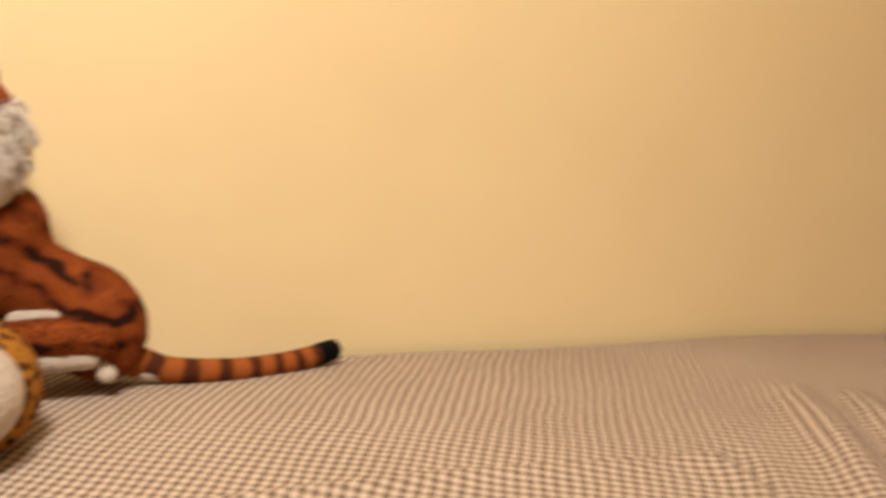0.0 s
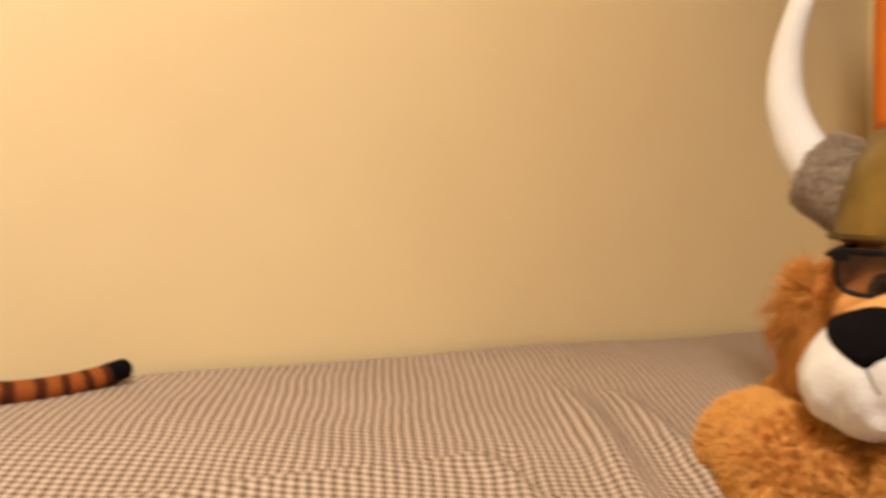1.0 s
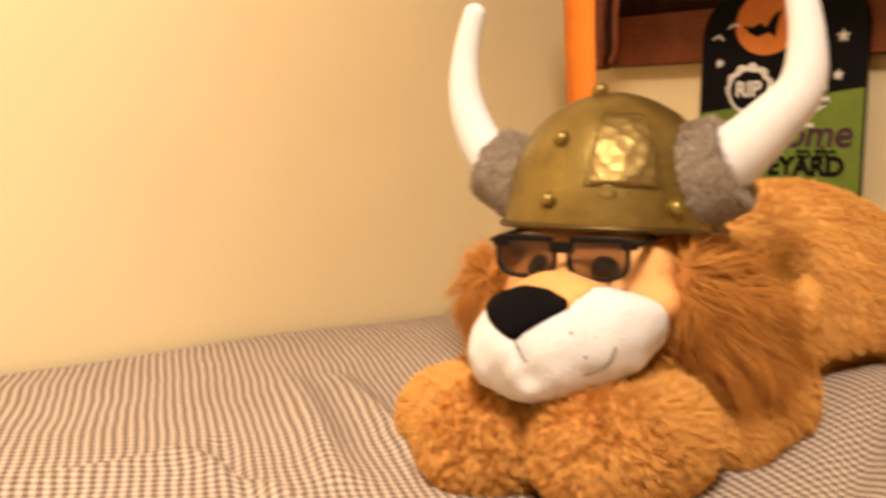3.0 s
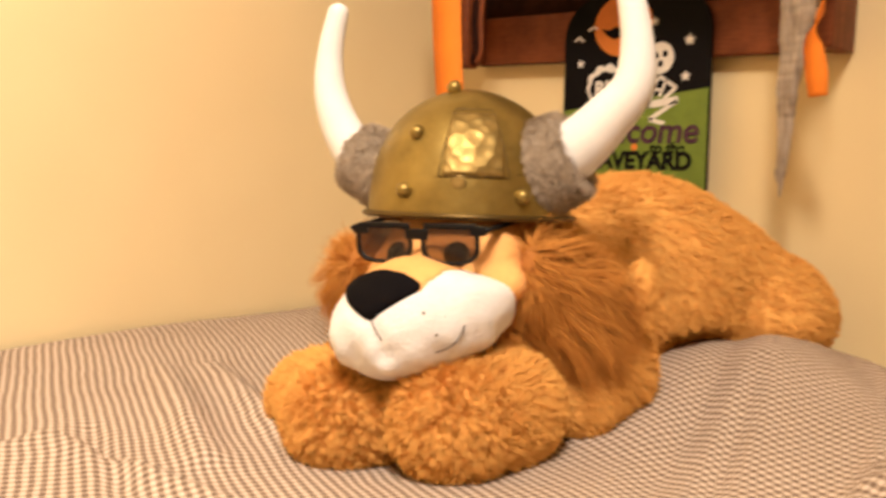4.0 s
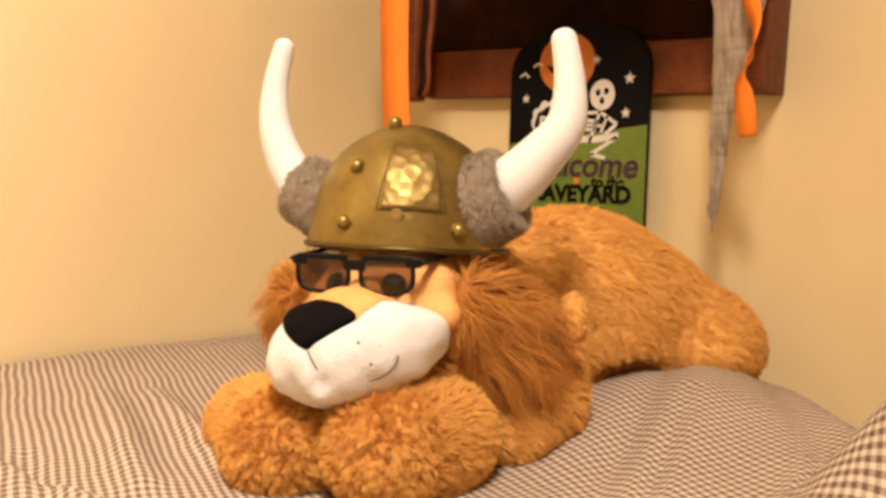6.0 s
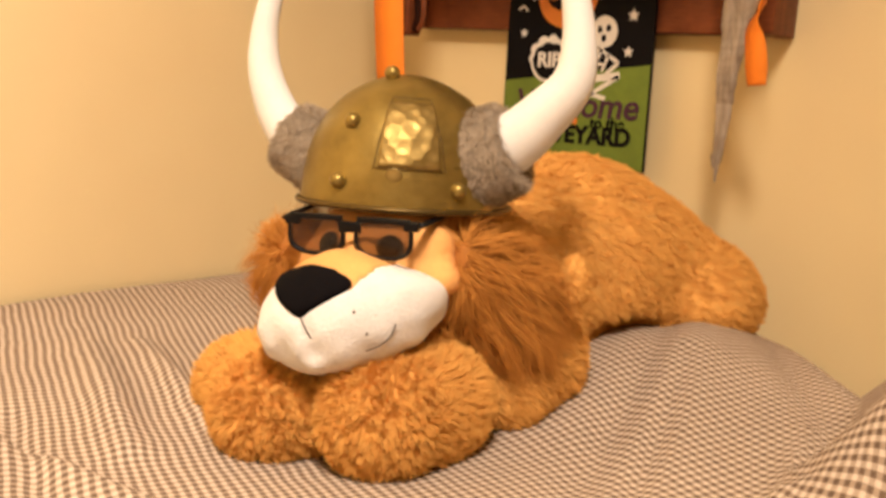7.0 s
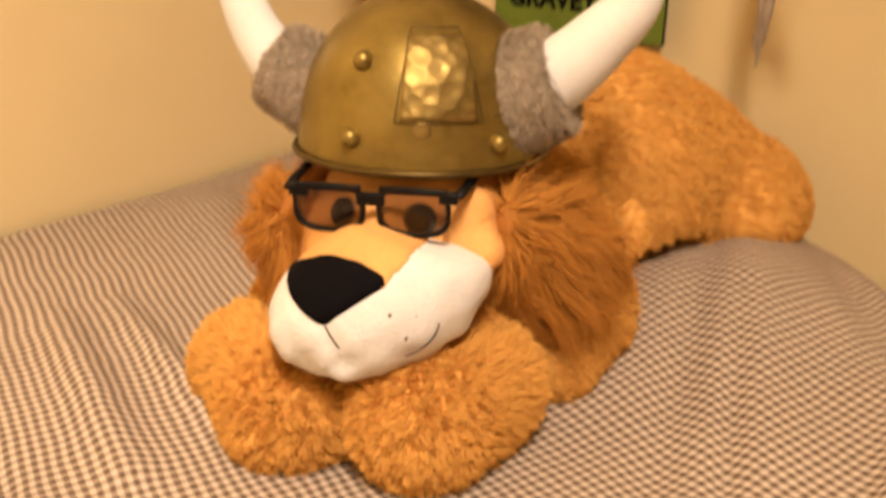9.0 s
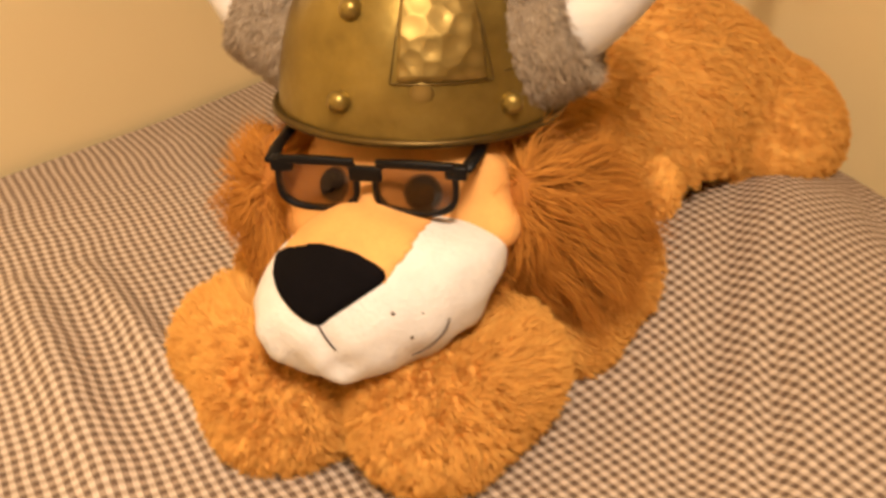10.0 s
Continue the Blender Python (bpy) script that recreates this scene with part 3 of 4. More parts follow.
def pillow(p):
    """The muzzle's mass, pressed flat on top where the glasses rest."""
    a, b, k = puffed(p), (p - np.array((0.6957, 0.4172, 0.6905))) @ np.array((0.168, -0.244, 0.955)), 0.010
    h = np.clip(0.5 + 0.5 * (a - b) / k, 0, 1)
    return b * (1 - h) + a * h + k * h * (1 - h)


NOSE_L, NOSE_R, NOSE_B = np.array((0.655, 0.447, 0.660)), np.array((0.6625, 0.357, 0.662)), np.array((0.6262, 0.394, 0.6365))
NE1 = unit(NOSE_R - NOSE_L)
NN = unit(np.cross(NOSE_R - NOSE_L, NOSE_B - NOSE_L))
NN = NN if NN[2] > 0 else -NN
NE2 = np.cross(NN, NE1)
NE2 = NE2 if NE2[2] > 0 else -NE2
NOSE_C = (NOSE_L + NOSE_R) / 2
SEAM = [NOSE_B, np.array((0.6299, 0.3835, 0.6150)), np.array((0.6336, 0.3865, 0.6005))]


def to_pillow(p):
    """The point of the pillow's surface straight out from its middle."""
    q = MUZ_AXES @ (np.array(p) - MUZ)
    return MUZ + MUZ_AXES.T @ (q / np.linalg.norm(q / MUZ_R))


def muzzle_form(p):
    puff = np.sin(95 * p[:, 0] + 40 * p[:, 2]) * np.sin(110 * p[:, 1] - 30 * p[:, 0]) + 0.6 * np.sin(190 * p[:, 1] + 60 * p[:, 2]) * np.sin(170 * p[:, 2])
    d = pillow(p) + 0.0022 * puff * np.clip((0.645 - p[:, 2]) / 0.03, 0.1, 1)
    groove = np.full(len(p), 1.0)
    for u, w in zip(SEAM[:-1], SEAM[1:]):
        t = np.clip(((p - u) @ (w - u)) / ((w - u) @ (w - u)), 0, 1)
        groove = np.minimum(groove, np.linalg.norm(p - u - t[:, None] * (w - u), axis=1))
    lip = np.linalg.norm((p - np.array((0.642, 0.385, 0.586))) * np.array((0.8, 0.7, 1.6)), axis=1)
    return d + 0.0035 * np.exp(-(groove / 0.006) ** 2) - 0.004 * np.exp(-(lip / 0.02) ** 2)


muzzle, _, _ = lion_part("muzzle", muzzle_form, (0.60, 0.27, 0.55), (0.82, 0.53, 0.71), 0.0045, MUZZLE, "white short-pile muzzle")


def snout_form(p):
    right = (p - NOSE_R) @ unit((0.009, -0.030, -0.0227))
    left = (p - NOSE_L) @ unit((0.009, 0.030, -0.0227))
    front = -((p - NOSE_C) @ NE2) - 0.006
    top = np.maximum.reduce([pillow(p) - 0.0016, right, left, front])
    return np.minimum(top, bridge_form(p))


bridge_form = melt([limb((0.712, 0.404, 0.668), (0.775, 0.425, 0.690), 0.019, 0.032)], 0.02)
lion_part("snout", snout_form, (0.62, 0.31, 0.59), (0.84, 0.52, 0.76), 0.0038, FACE, "apricot bridge above the nose")


def nose_form(p):
    q = p - NOSE_C
    x, y = q @ NE1, q @ NE2
    deep = (NOSE_B - NOSE_C) @ NE2
    half = np.linalg.norm(NOSE_R - NOSE_L) / 2
    mid = (NOSE_B - NOSE_C) @ NE1
    sides = []
    for s in (-1, 1):
        # from a top corner to the tip, bowed outwards
        c, tip = np.array((s * half, 0.002)), np.array((mid, deep - 0.002))
        e = unit(tip - c)
        n = np.array((e[1], -e[0]))
        n = n if n[0] * s > 0 else -n
        along = (x - c[0]) * e[0] + (y - c[1]) * e[1]
        ln = np.linalg.norm(tip - c)
        bow = (0.009 if s < 0 else 0.0025) * np.clip(1 - (2 * along / ln - 1) ** 2, -1, 1)
        sides.append((x - c[0]) * n[0] + (y - c[1]) * n[1] - bow)
    top = y - 0.0065 * np.clip(1 - (x / half) ** 2, -2, 1) + 0.0022 * np.exp(-((x + 0.024) / 0.006) ** 2)
    tri = np.logaddexp.reduce([v / 0.0034 for v in (*sides, top)]) * 0.0034 - 0.0013
    return np.maximum.reduce([pillow(p) - 0.0040, tri, -(q @ NN) - 0.03])


lion_part("nose", nose_form, (0.60, 0.33, 0.61), (0.70, 0.47, 0.70), 0.0026, BLACK_PLUSH, "black velvet heart-shaped nose")


def thread(points, n=14):
    v, f = tube([to_pillow(p) + unit(to_pillow(p) - MUZ) * 0.0024 for p in spline(points, n)], 0.0007, 6)
    return mesh_part("mouth_seam", np.array(v) - LION_AT, f, THREAD, muzzle)


thread([(0.686, 0.332, 0.627), (0.6845, 0.337, 0.617), (0.677, 0.343, 0.6075), (0.667, 0.350, 0.6035)])
v, f = tube([p + np.array((0.0026, 0.0006, 0.0)) for p in map(to_pillow, spline(SEAM[:2], 10))], 0.0008, 6)
mesh_part("mouth_seam", np.array(v) - LION_AT, f, THREAD, muzzle)
for at in ((0.6555, 0.353, 0.640), (0.664, 0.3455, 0.6195), (0.671, 0.341, 0.636)):
    at = to_pillow(at)
    bm = bmesh.new()
    bmesh.ops.create_icosphere(bm, subdivisions=1, radius=0.0016 if at[0] < 0.668 else 0.0007)
    bmesh.ops.translate(bm, verts=bm.verts, vec=Vector(at - LION_AT))
    part("whisker_dot", bm, THREAD, muzzle)

for e in ((0.737, 0.382, 0.686), (0.722, 0.447, 0.686)):
    e = np.array(e)
    out = unit(e - HEAD)
    bm = bmesh.new()
    bmesh.ops.create_uvsphere(bm, u_segments=20, v_segments=12, radius=0.0145)
    turn = Vector(out).to_track_quat("Z", "Y").to_matrix().to_4x4()
    bm.transform(Matrix.Translation(Vector(e - LION_AT)) @ turn @ Matrix.Diagonal((1, 1, 0.45, 1)))
    eye = part("eye", bm, EYE_BROWN, lion, "brown and black bead eye")
    bm = bmesh.new()
    bmesh.ops.create_uvsphere(bm, u_segments=20, v_segments=12, radius=0.0125)
    bm.transform(Matrix.Translation(Vector(e + out * 0.0045 - LION_AT)) @ turn @ Matrix.Diagonal((1, 1, 0.5, 1)))
    part("pupil", bm, EYE_BLACK, eye)

MANE = np.array((0.845, 0.44, 0.632))
mane_form = melt([ball(MANE, (0.085, 0.142, 0.080), AXES), ball(MANE - U * 0.045, (0.065, 0.10, 0.06), AXES),
                  ball((0.755, 0.528, 0.640), (0.045, 0.034, 0.066), AXES), ball(HEAD + S * 0.105 - F * 0.030 - U * 0.03, (0.040, 0.030, 0.052), AXES),
                  ball((0.800, 0.334, 0.668), (0.018, 0.014, 0.028))], 0.03)
mane, mv, mf = lion_part("mane", mane_form, (0.66, 0.22, 0.46), (1.02, 0.66, 0.80), 0.010, MANE_SKIN, "long russet mane")


def mane_length(p):
    q = (p - HEAD) @ AXES.T
    return np.where((q[:, 1] < -0.05) & (q[:, 0] > -0.03), 0.040, 0.062)


def mane_comb(p):
    q = (p - MANE) @ AXES.T
    out = q[:, 1:2] * S * 5.0
    return out * np.where(q[:, 1:2] < 0, 0.22, 0.40) - F * 0.80 - U * (0.55 + 4.0 * np.clip(0.68 - p[:, 2:3], 0, 0.12)) + 0.12 * np.sin(60 * p[:, [1, 2, 0]])


to_lion(strands("fur", mane_form, mv, mf, 150000, mane_length, 0.0009, mane_comb, MANE_FUR, mane, 31,
                keep=lambda p: (((p - HEAD) @ F) < np.where((p - HEAD) @ S < -0.04, 0.10, 0.055)) & (p[:, 2] < np.where(p[:, 0] > 0.815, 0.672, 0.698)), lift=0.32, clump=0.010, curl=0.34, segs=6, droop=0.28, wave=0.16))
for k, side in enumerate((1, -1)):
    at = np.array((0.845, 0.44, 0.632)) + S * side * 0.178 + U * 0.018 - F * 0.020
    form = melt([ball(at, (0.010, 0.014, 0.026), AXES), ball(at - F * 0.012 - U * 0.016, (0.014, 0.012, 0.014), AXES)], 0.01)
    ob, v, f = lion_part("ear", form, tuple(at - 0.05), tuple(at + 0.05), 0.006, TAN_SKIN)
    to_lion(strands("fur", form, v, f, 1800, 0.008, 0.0010, lambda p: np.tile((0.2, 0, -0.4), (len(p), 1)), TAN_FUR, ob, 41 + k))

# ---- helmet ----
HC = np.array((0.827, 0.444, 0.722))
helmet = tagged(empty("viking_helmet", tuple(HC), (0, 0, 0)), "brass-coloured toy viking helmet with white plush horns", "helmet")
TILT_HELM = pose(0, 0, 0, 2.0, 2.5, 0)
helmet.matrix_world = Matrix.Translation(Vector(HC)) @ TILT_HELM @ pose(0, 0, 0, 0, 0, 185.0)
PROFILE = [(0.000, 0.1085), (0.012, 0.1075), (0.040, 0.1045), (0.070, 0.096), (0.095, 0.082), (0.115, 0.062), (0.128, 0.040), (0.135, 0.020), (0.138, 0.0)]


def dome(h):
    return float(np.interp(h, [a for a, _ in PROFILE], [b for _, b in PROFILE]))


curve = spline(PROFILE, 60)


def dome_shell(t0, t1, k0, k1, lift, thick, nt):
    """A piece of the dome between two bearings (degrees from the front) and two steps of its profile."""
    verts, faces = [], []
    rows_k = list(range(k0, k1 + 1))
    for layer in (lift, lift - thick):
        for k in rows_k:
            h, r = curve[k]
            for i in range(nt + 1):
                a = radians(t0 + (t1 - t0) * i / nt)
                rr = max(r + layer, 0.0)
                verts.append((rr * (1.03 if math.cos(a) > 0 else 1.20) * math.cos(a), rr * math.sin(a), h + layer * 0.6))
    n, w = len(rows_k), nt + 1
    for layer in (0, 1):
        o = layer * n * w
        for k in range(n - 1):
            for i in range(nt):
                q = (o + k * w + i, o + k * w + i + 1, o + (k + 1) * w + i + 1, o + (k + 1) * w + i)
                faces.append(q if layer == 0 else q[::-1])
    o = n * w
    for i in range(nt):
        faces.append((i + 1, i, o + i, o + i + 1))
        faces.append(((n - 1) * w + i, (n - 1) * w + i + 1, o + (n - 1) * w + i + 1, o + (n - 1) * w + i))
    if abs(t1 - t0) < 359:
        for k in range(n - 1):
            faces.append((k * w, (k + 1) * w, o + (k + 1) * w, o + k * w))
            faces.append(((k + 1) * w + nt, k * w + nt, o + k * w + nt, o + (k + 1) * w + nt))
    return verts, faces


def at_h(h):
    return int(np.argmin(abs(curve[:, 0] - h)))


v, f = dome_shell(0, 360, 0, 59, 0.0, 0.004, 96)
shell = mesh_part("dome", v, f, BRASS, helmet)
v, f = tube([(0.1085 * (1.05 if math.cos(a) > 0 else 1.22) * math.cos(a), 0.1085 * 1.02 * math.sin(a), 0.0) for a in np.linspace(0, 2 * math.pi, 97)], 0.0032, 8, cap=False)
mesh_part("rolled_edge", v, f, BRASS_DARK, shell)
# a shallow line above the studs, broken at the front column and the panels
for t0, t1 in ((64, 112), (-112, -64), (118, 242)):
    line = [(dome(0.044) * (1.03 if math.cos(radians(a)) > 0 else 1.20) * math.cos(radians(a)), dome(0.044) * math.sin(radians(a)), 0.044) for a in np.linspace(t0, t1, 30)]
    v, f = tube(line, 0.0007, 6)
    mesh_part("incised_line", v, f, BRASS_DARK, shell)
for t in (39,):
    v, f = dome_shell(t - 17, t + 17, at_h(0.043), at_h(0.106), 0.0012, 0.0012, 24)
    mesh_part("hammered_panel", v, f, HAMMER, shell, "hammered brass panel")
    # an incised line round the panel
    line = []
    for a, b, c, d in ((-1, 0.040, 1, 0.040), (1, 0.040, 0.80, 0.110), (0.80, 0.110, -0.80, 0.110), (-0.80, 0.110, -1, 0.040)):
        for q in np.linspace(0, 1, 14, endpoint=False):
            ang, h = radians(t + 19.5 * (a + (c - a) * q)), b + (d - b) * q
            r = dome(h) + 0.0012
            line.append((r * 1.03 * math.cos(ang), r * math.sin(ang), h))
    v, f = tube(line + line[:1], 0.0006, 6, cap=False)
    mesh_part("panel_rim", v, f, BRASS_DARK, shell)
for t, h in ((0, 0.025), (66, 0.022), (-72, 0.022), (138, 0.021), (-138, 0.021), (0, 0.084), (0, 0.132)):
    r = dome(h) + 0.002
    a = radians(t)
    bm = bmesh.new()
    bmesh.ops.create_uvsphere(bm, u_segments=18, v_segments=12, radius=0.0082)
    bmesh.ops.translate(bm, verts=bm.verts, vec=(r * 1.03 * math.cos(a), r * math.sin(a), h + (0.004 if h > 0.12 else 0)))
    part("stud", bm, BRASS, helmet)
bm = bmesh.new()
bmesh.ops.create_uvsphere(bm, u_segments=12, v_segments=8, radius=0.0085)
a = radians(31)
bm.transform(Matrix.Translation((dome(0.033) * 1.03 * math.cos(a), dome(0.033) * math.sin(a), 0.033)) @ Matrix.Rotation(a, 4, "Z") @ Matrix.Diagonal((0.16, 1, 1, 1)))
part("boss", bm, HAMMER, shell, "flat hammered boss under the panel")
for side in (1, -1):
    bear = radians(98 if side > 0 else -75)
    o = np.array((math.cos(bear), math.sin(bear), 0))
    g = 0.95 if side > 0 else 0.885
    w = 0.020 if side > 0 else 0.0
    s = w * 0.3
    path = spline([o * (0.110 - w) + U * (0.042 + w * 0.7), o * (0.148 - w) * g + U * (0.058 + w * 0.7), o * (0.178 - w * 0.8) * g + U * (0.092 + w * 0.5), o * (0.197 - s) * g + U * (0.135 + s * 0.3), o * (0.199 - s * 0.9) * g + U * 0.182, o * (0.186 - s * 0.7) * g + U * 0.238], 90)
    along = np.linspace(0, 1, 90)
    rad = np.interp(along, [0, 0.2, 0.5, 0.8, 1.0], [0.034, 0.031, 0.0235, 0.0165, 0.0125]) * np.sqrt(np.clip(1 - (np.clip(along - 0.945, 0, 1) / 0.056) ** 2, 0.0005, 1))
    v, f = tube(path, rad * (1.0 if side > 0 else 0.90), 24)
    mesh_part("horn", v, f, HORN, helmet, "curved white plush horn")
    up, back = (0.0, 0.0) if side > 0 else (0.009, 0.005)
    a, b = o * (0.088 - w - back) + U * (0.030 + w * 0.7 + up), o * (0.140 - w - back) + U * (0.054 + w * 0.7 + up)
    ax = unit(b - a)
    cuff_form = melt([limb(a, b, *((0.053, 0.047) if side > 0 else (0.046, 0.039)))], 0.01)

    def cuff_shape(p, g=cuff_form, b=b, ax=ax):
        return np.maximum(g(p), (p - b) @ ax - 0.004)
    lo, hi = np.minimum(a, b) - 0.06, np.maximum(a, b) + 0.06
    v, f = skin(cuff_shape, tuple(lo), tuple(hi), 0.006)
    cuff = mesh_part("fur_cuff", v, f, GREY_SKIN, helmet, "shaggy grey fur cuff")
    strands("fur", cuff_shape, v, f, 30000, 0.009, 0.0006, lambda p, ax=ax: np.tile(ax * 0.25 - U * 0.5, (len(p), 1)), GREY_FUR, cuff, 51 + side, lift=0.6, clump=0.004, curl=0.5)

# ---- glasses ----
glasses = tagged(empty("glasses", (0.704, 0.402, 0.698)), "black plastic glasses with smoked lenses on the lion's muzzle", "glasses")
glasses.matrix_world = Matrix.Translation((0.704, 0.406, 0.6985)) @ Matrix(((0.38, 0, -0.925), (-0.925, 0, -0.38), (0, 1, 0))).to_4x4() @ pose(0, 0, 0, 4, 0, -1.5)


def lens_outline(cx, w, h, n=40, grow=0.0):
    pts = []
    for k in range(n):
        a = 2 * math.pi * k / n
        x, y = math.cos(a), math.sin(a)
        e = 0.50 if y > 0 else 0.72
        pts.append((cx + (w / 2 + grow) * math.copysign(abs(x) ** e, x), (h / 2 + grow) * math.copysign(abs(y) ** e, y) * (1.0 if y > 0 else 0.98)))
    return pts


def rim_bm(cx, w, h, band, depth):
    bm = bmesh.new()
    rings = []
    for grow, z in ((0, 0.0), (band, 0.0), (band, -depth), (0, -depth)):
        rings.append([bm.verts.new((x, y, z)) for x, y in lens_outline(cx, w, h, 40, grow)])
    for i in range(4):
        a, b = rings[i], rings[(i + 1) % 4]
        for k in range(40):
            j = (k + 1) % 40
            bm.faces.new((a[k], a[j], b[j], b[k]))
    bmesh.ops.bevel(bm, geom=[e for e in bm.edges if e.calc_face_angle(0) > 0.8], offset=0.0008, segments=2, affect="EDGES")
    return bm


for side in (-1, 1):
    part("rim", rim_bm(0.0345 * side, 0.052, 0.034, 0.0037, 0.0045), FRAME_BLACK, glasses)
    part("lens", prism_bm(lens_outline(0.0345 * side, 0.052, 0.034), 0.0012), LENS_TINT, glasses, "smoked plastic lens", False).visible_shadow = False
    part("hinge_block", box_bm((0.061 * side - 0.006, 0.009, -0.008), (0.061 * side + 0.009, 0.0185, 0.0005), 0.0015), FRAME_BLACK, glasses)
    v, f = tube([(0.068 * side, 0.014, -0.006), (0.072 * side, 0.014, -0.03), (0.074 * side, 0.013, -0.09)], [0.004, 0.0038, 0.0035], 10, (0.6, 1.3))
    mesh_part("temple_arm", v, f, FRAME_BLACK, glasses)
bm = box_bm((-0.0115, 0.0035, -0.0045), (0.0115, 0.0150, 0.0003), 0.0012)
for w in bm.verts:
    if w.co.y < 0.009:
        w.co.y += 0.004 * (1 - (w.co.x / 0.0115) ** 2)
part("bridge", bm, FRAME_BLACK, glasses)
for side in (-1, 1):
    part("brow_bar", box_bm((0.0345 * side - 0.027, 0.0150, -0.0044), (0.0345 * side + 0.027, 0.0205, 0.0006), 0.0014), FRAME_BLACK, glasses)


# ---- wooden shelf on the east wall ----
SLOPE = 4.0
shelf = tagged(empty("wall_shelf", (1.50, 0.60, 0.96)), "dark wooden wall shelf with a moulded side and red-brown rail", "shelf")
shelf.matrix_world = pose(1.499, 0.60, 0.966, 0, 0, -90) @ pose(0, 0, 0, 0, SLOPE, 0)
# its own axes: x to the viewer's right, y into the wall, z up
# the shade inside the shelf is painted into the back's dark colour
part("back_panel", box_bm((-0.36, -0.012, 0.0), (0.345, 0.0, 0.50), 0.001), WOOD_DARK, shelf, "", False)
part("bottom_rail", box_bm((-0.36, -0.034, 0.0), (0.3215, -0.0125, 0.088), 0.003), WOOD_RED, shelf, "red-brown bottom rail")
part("side_board", box_bm((0.322, -0.10, -0.002), (0.352, -0.001, 0.50), 0.003), WOOD_RED, shelf)
# unseen board, added to shade the shelf's inside and to carry the bracket
part("unseen_shade_board", box_bm((-0.212, -0.30, 0.222), (0.3215, -0.0125, 0.242), 0.003), WOOD_RED, shelf)
part("top_board", box_bm((-0.40, -0.13, 0.50), (0.41, -0.001, 0.52), 0.004), WOOD_RED, shelf)
part("side_board", box_bm((-0.360, -0.10, -0.002), (-0.330, -0.0345, 0.50), 0.003), WOOD_RED, shelf)
# a carved bracket hangs from the board's front corner
bracket = part("bracket", box_bm((-0.205, -0.285, -0.030), (-0.166, -0.250, 0.2215), 0.006, 3), WOOD_RED, shelf, "dark carved wooden bracket")
for x, r in ((-0.160, 0.0075), (-0.149, 0.0055)):
    v, f = tube(spline([(x, -0.268, 0.2215), (x + 0.002, -0.268, 0.12), (x - 0.002, -0.268, 0.05), (x + 0.001, -0.268, 0.0), (x - 0.008, -0.268, -0.022)], 24), np.linspace(r, r * 0.8, 24), 10)
    mesh_part("carved_bead", v, f, WOOD_DARK if r > 0.006 else WOOD_RED, bracket)

# ---- sign ----
sign = tagged(empty("hanging_sign", (1.44, 0.60, 0.91)), "arched black and green painted graveyard welcome sign on the shelf", "sign")
sign.matrix_world = pose(1.452, 0.597, 0.911, 90, 0, -90) @ pose(0, 0, 0, 0, 0, -SLOPE * 0.7)
SW, SH = 0.140, 0.172


def arch(w, low, high, shoulder):
    """The sign's outline: upright sides, rounded shoulders, a flat arch."""
    pts = [(-w, low), (w, low), (w, shoulder)]
    for k in range(1, 24):
        a = math.pi * k / 24
        pts.append((w * math.copysign(abs(math.cos(a)) ** 0.75, math.cos(a)), shoulder + (high - shoulder) * math.sin(a) ** 0.8))
    pts.append((-w, shoulder))
    return pts


part("board", prism_bm(arch(SW, -SH, SH, 0.085), 0.008), SIGN_BLACK, sign, "", False)


def paint(name, outline, mat, layer=1, label=""):
    bm = prism_bm(outline, 0.0006)
    bm.transform(Matrix.Translation((0, 0, 0.0004 + 0.0008 * layer)))
    return part(name, bm, mat, sign, label, False)


def circle(cx, cy, rx, ry, n=32):
    return [(cx + rx * math.cos(2 * math.pi * k / n), cy + ry * math.sin(2 * math.pi * k / n)) for k in range(n)]


def stroke(points, w):
    """A painted line of even width."""
    p = [Vector((*q, 0)) for q in points]
    left, right = [], []
    for i, q in enumerate(p):
        d = (p[min(i + 1, len(p) - 1)] - p[max(i - 1, 0)]).normalized()
        n = Vector((-d.y, d.x, 0)) * w / 2
        left.append((q + n)[:2])
        right.append((q - n)[:2])
    return left + right[::-1]


hill = [(-SW + 0.001, -SH + 0.001), (SW - 0.001, -SH + 0.001)] + [(x, -0.016 + 0.016 * (x / SW)) for x in np.linspace(SW - 0.001, -SW + 0.001, 12)]
paint("green_hill", hill, SIGN_GREEN, 0)
paint("orange_moon", circle(-0.022, 0.110, 0.057, 0.052), SIGN_ORANGE, 0)
bat = [(-0.070, 0.086), (-0.055, 0.082), (-0.040, 0.088), (-0.030, 0.080), (-0.018, 0.098), (-0.004, 0.106), (-0.010, 0.086), (-0.014, 0.062), (-0.024, 0.072), (-0.045, 0.066), (-0.060, 0.074)]
bat = [(x + 0.006, y + 0.022) for x, y in bat]
paint("dark_flying_shape", bat, SIGN_BLACK, 1)


def star(cx, cy, r):
    return [(cx + r * (1 if k % 2 == 0 else 0.42) * math.sin(math.pi * k / 5), cy + r * (1 if k % 2 == 0 else 0.42) * math.cos(math.pi * k / 5)) for k in range(10)]


for cx, cy, r in ((0.038, 0.112, 0.009), (0.103, 0.078, 0.011), (0.098, 0.020, 0.010), (-0.105, 0.050, 0.009), (-0.008, 0.150, 0.008)):
    paint("star", star(cx, cy, r), SIGN_WHITE, 1)
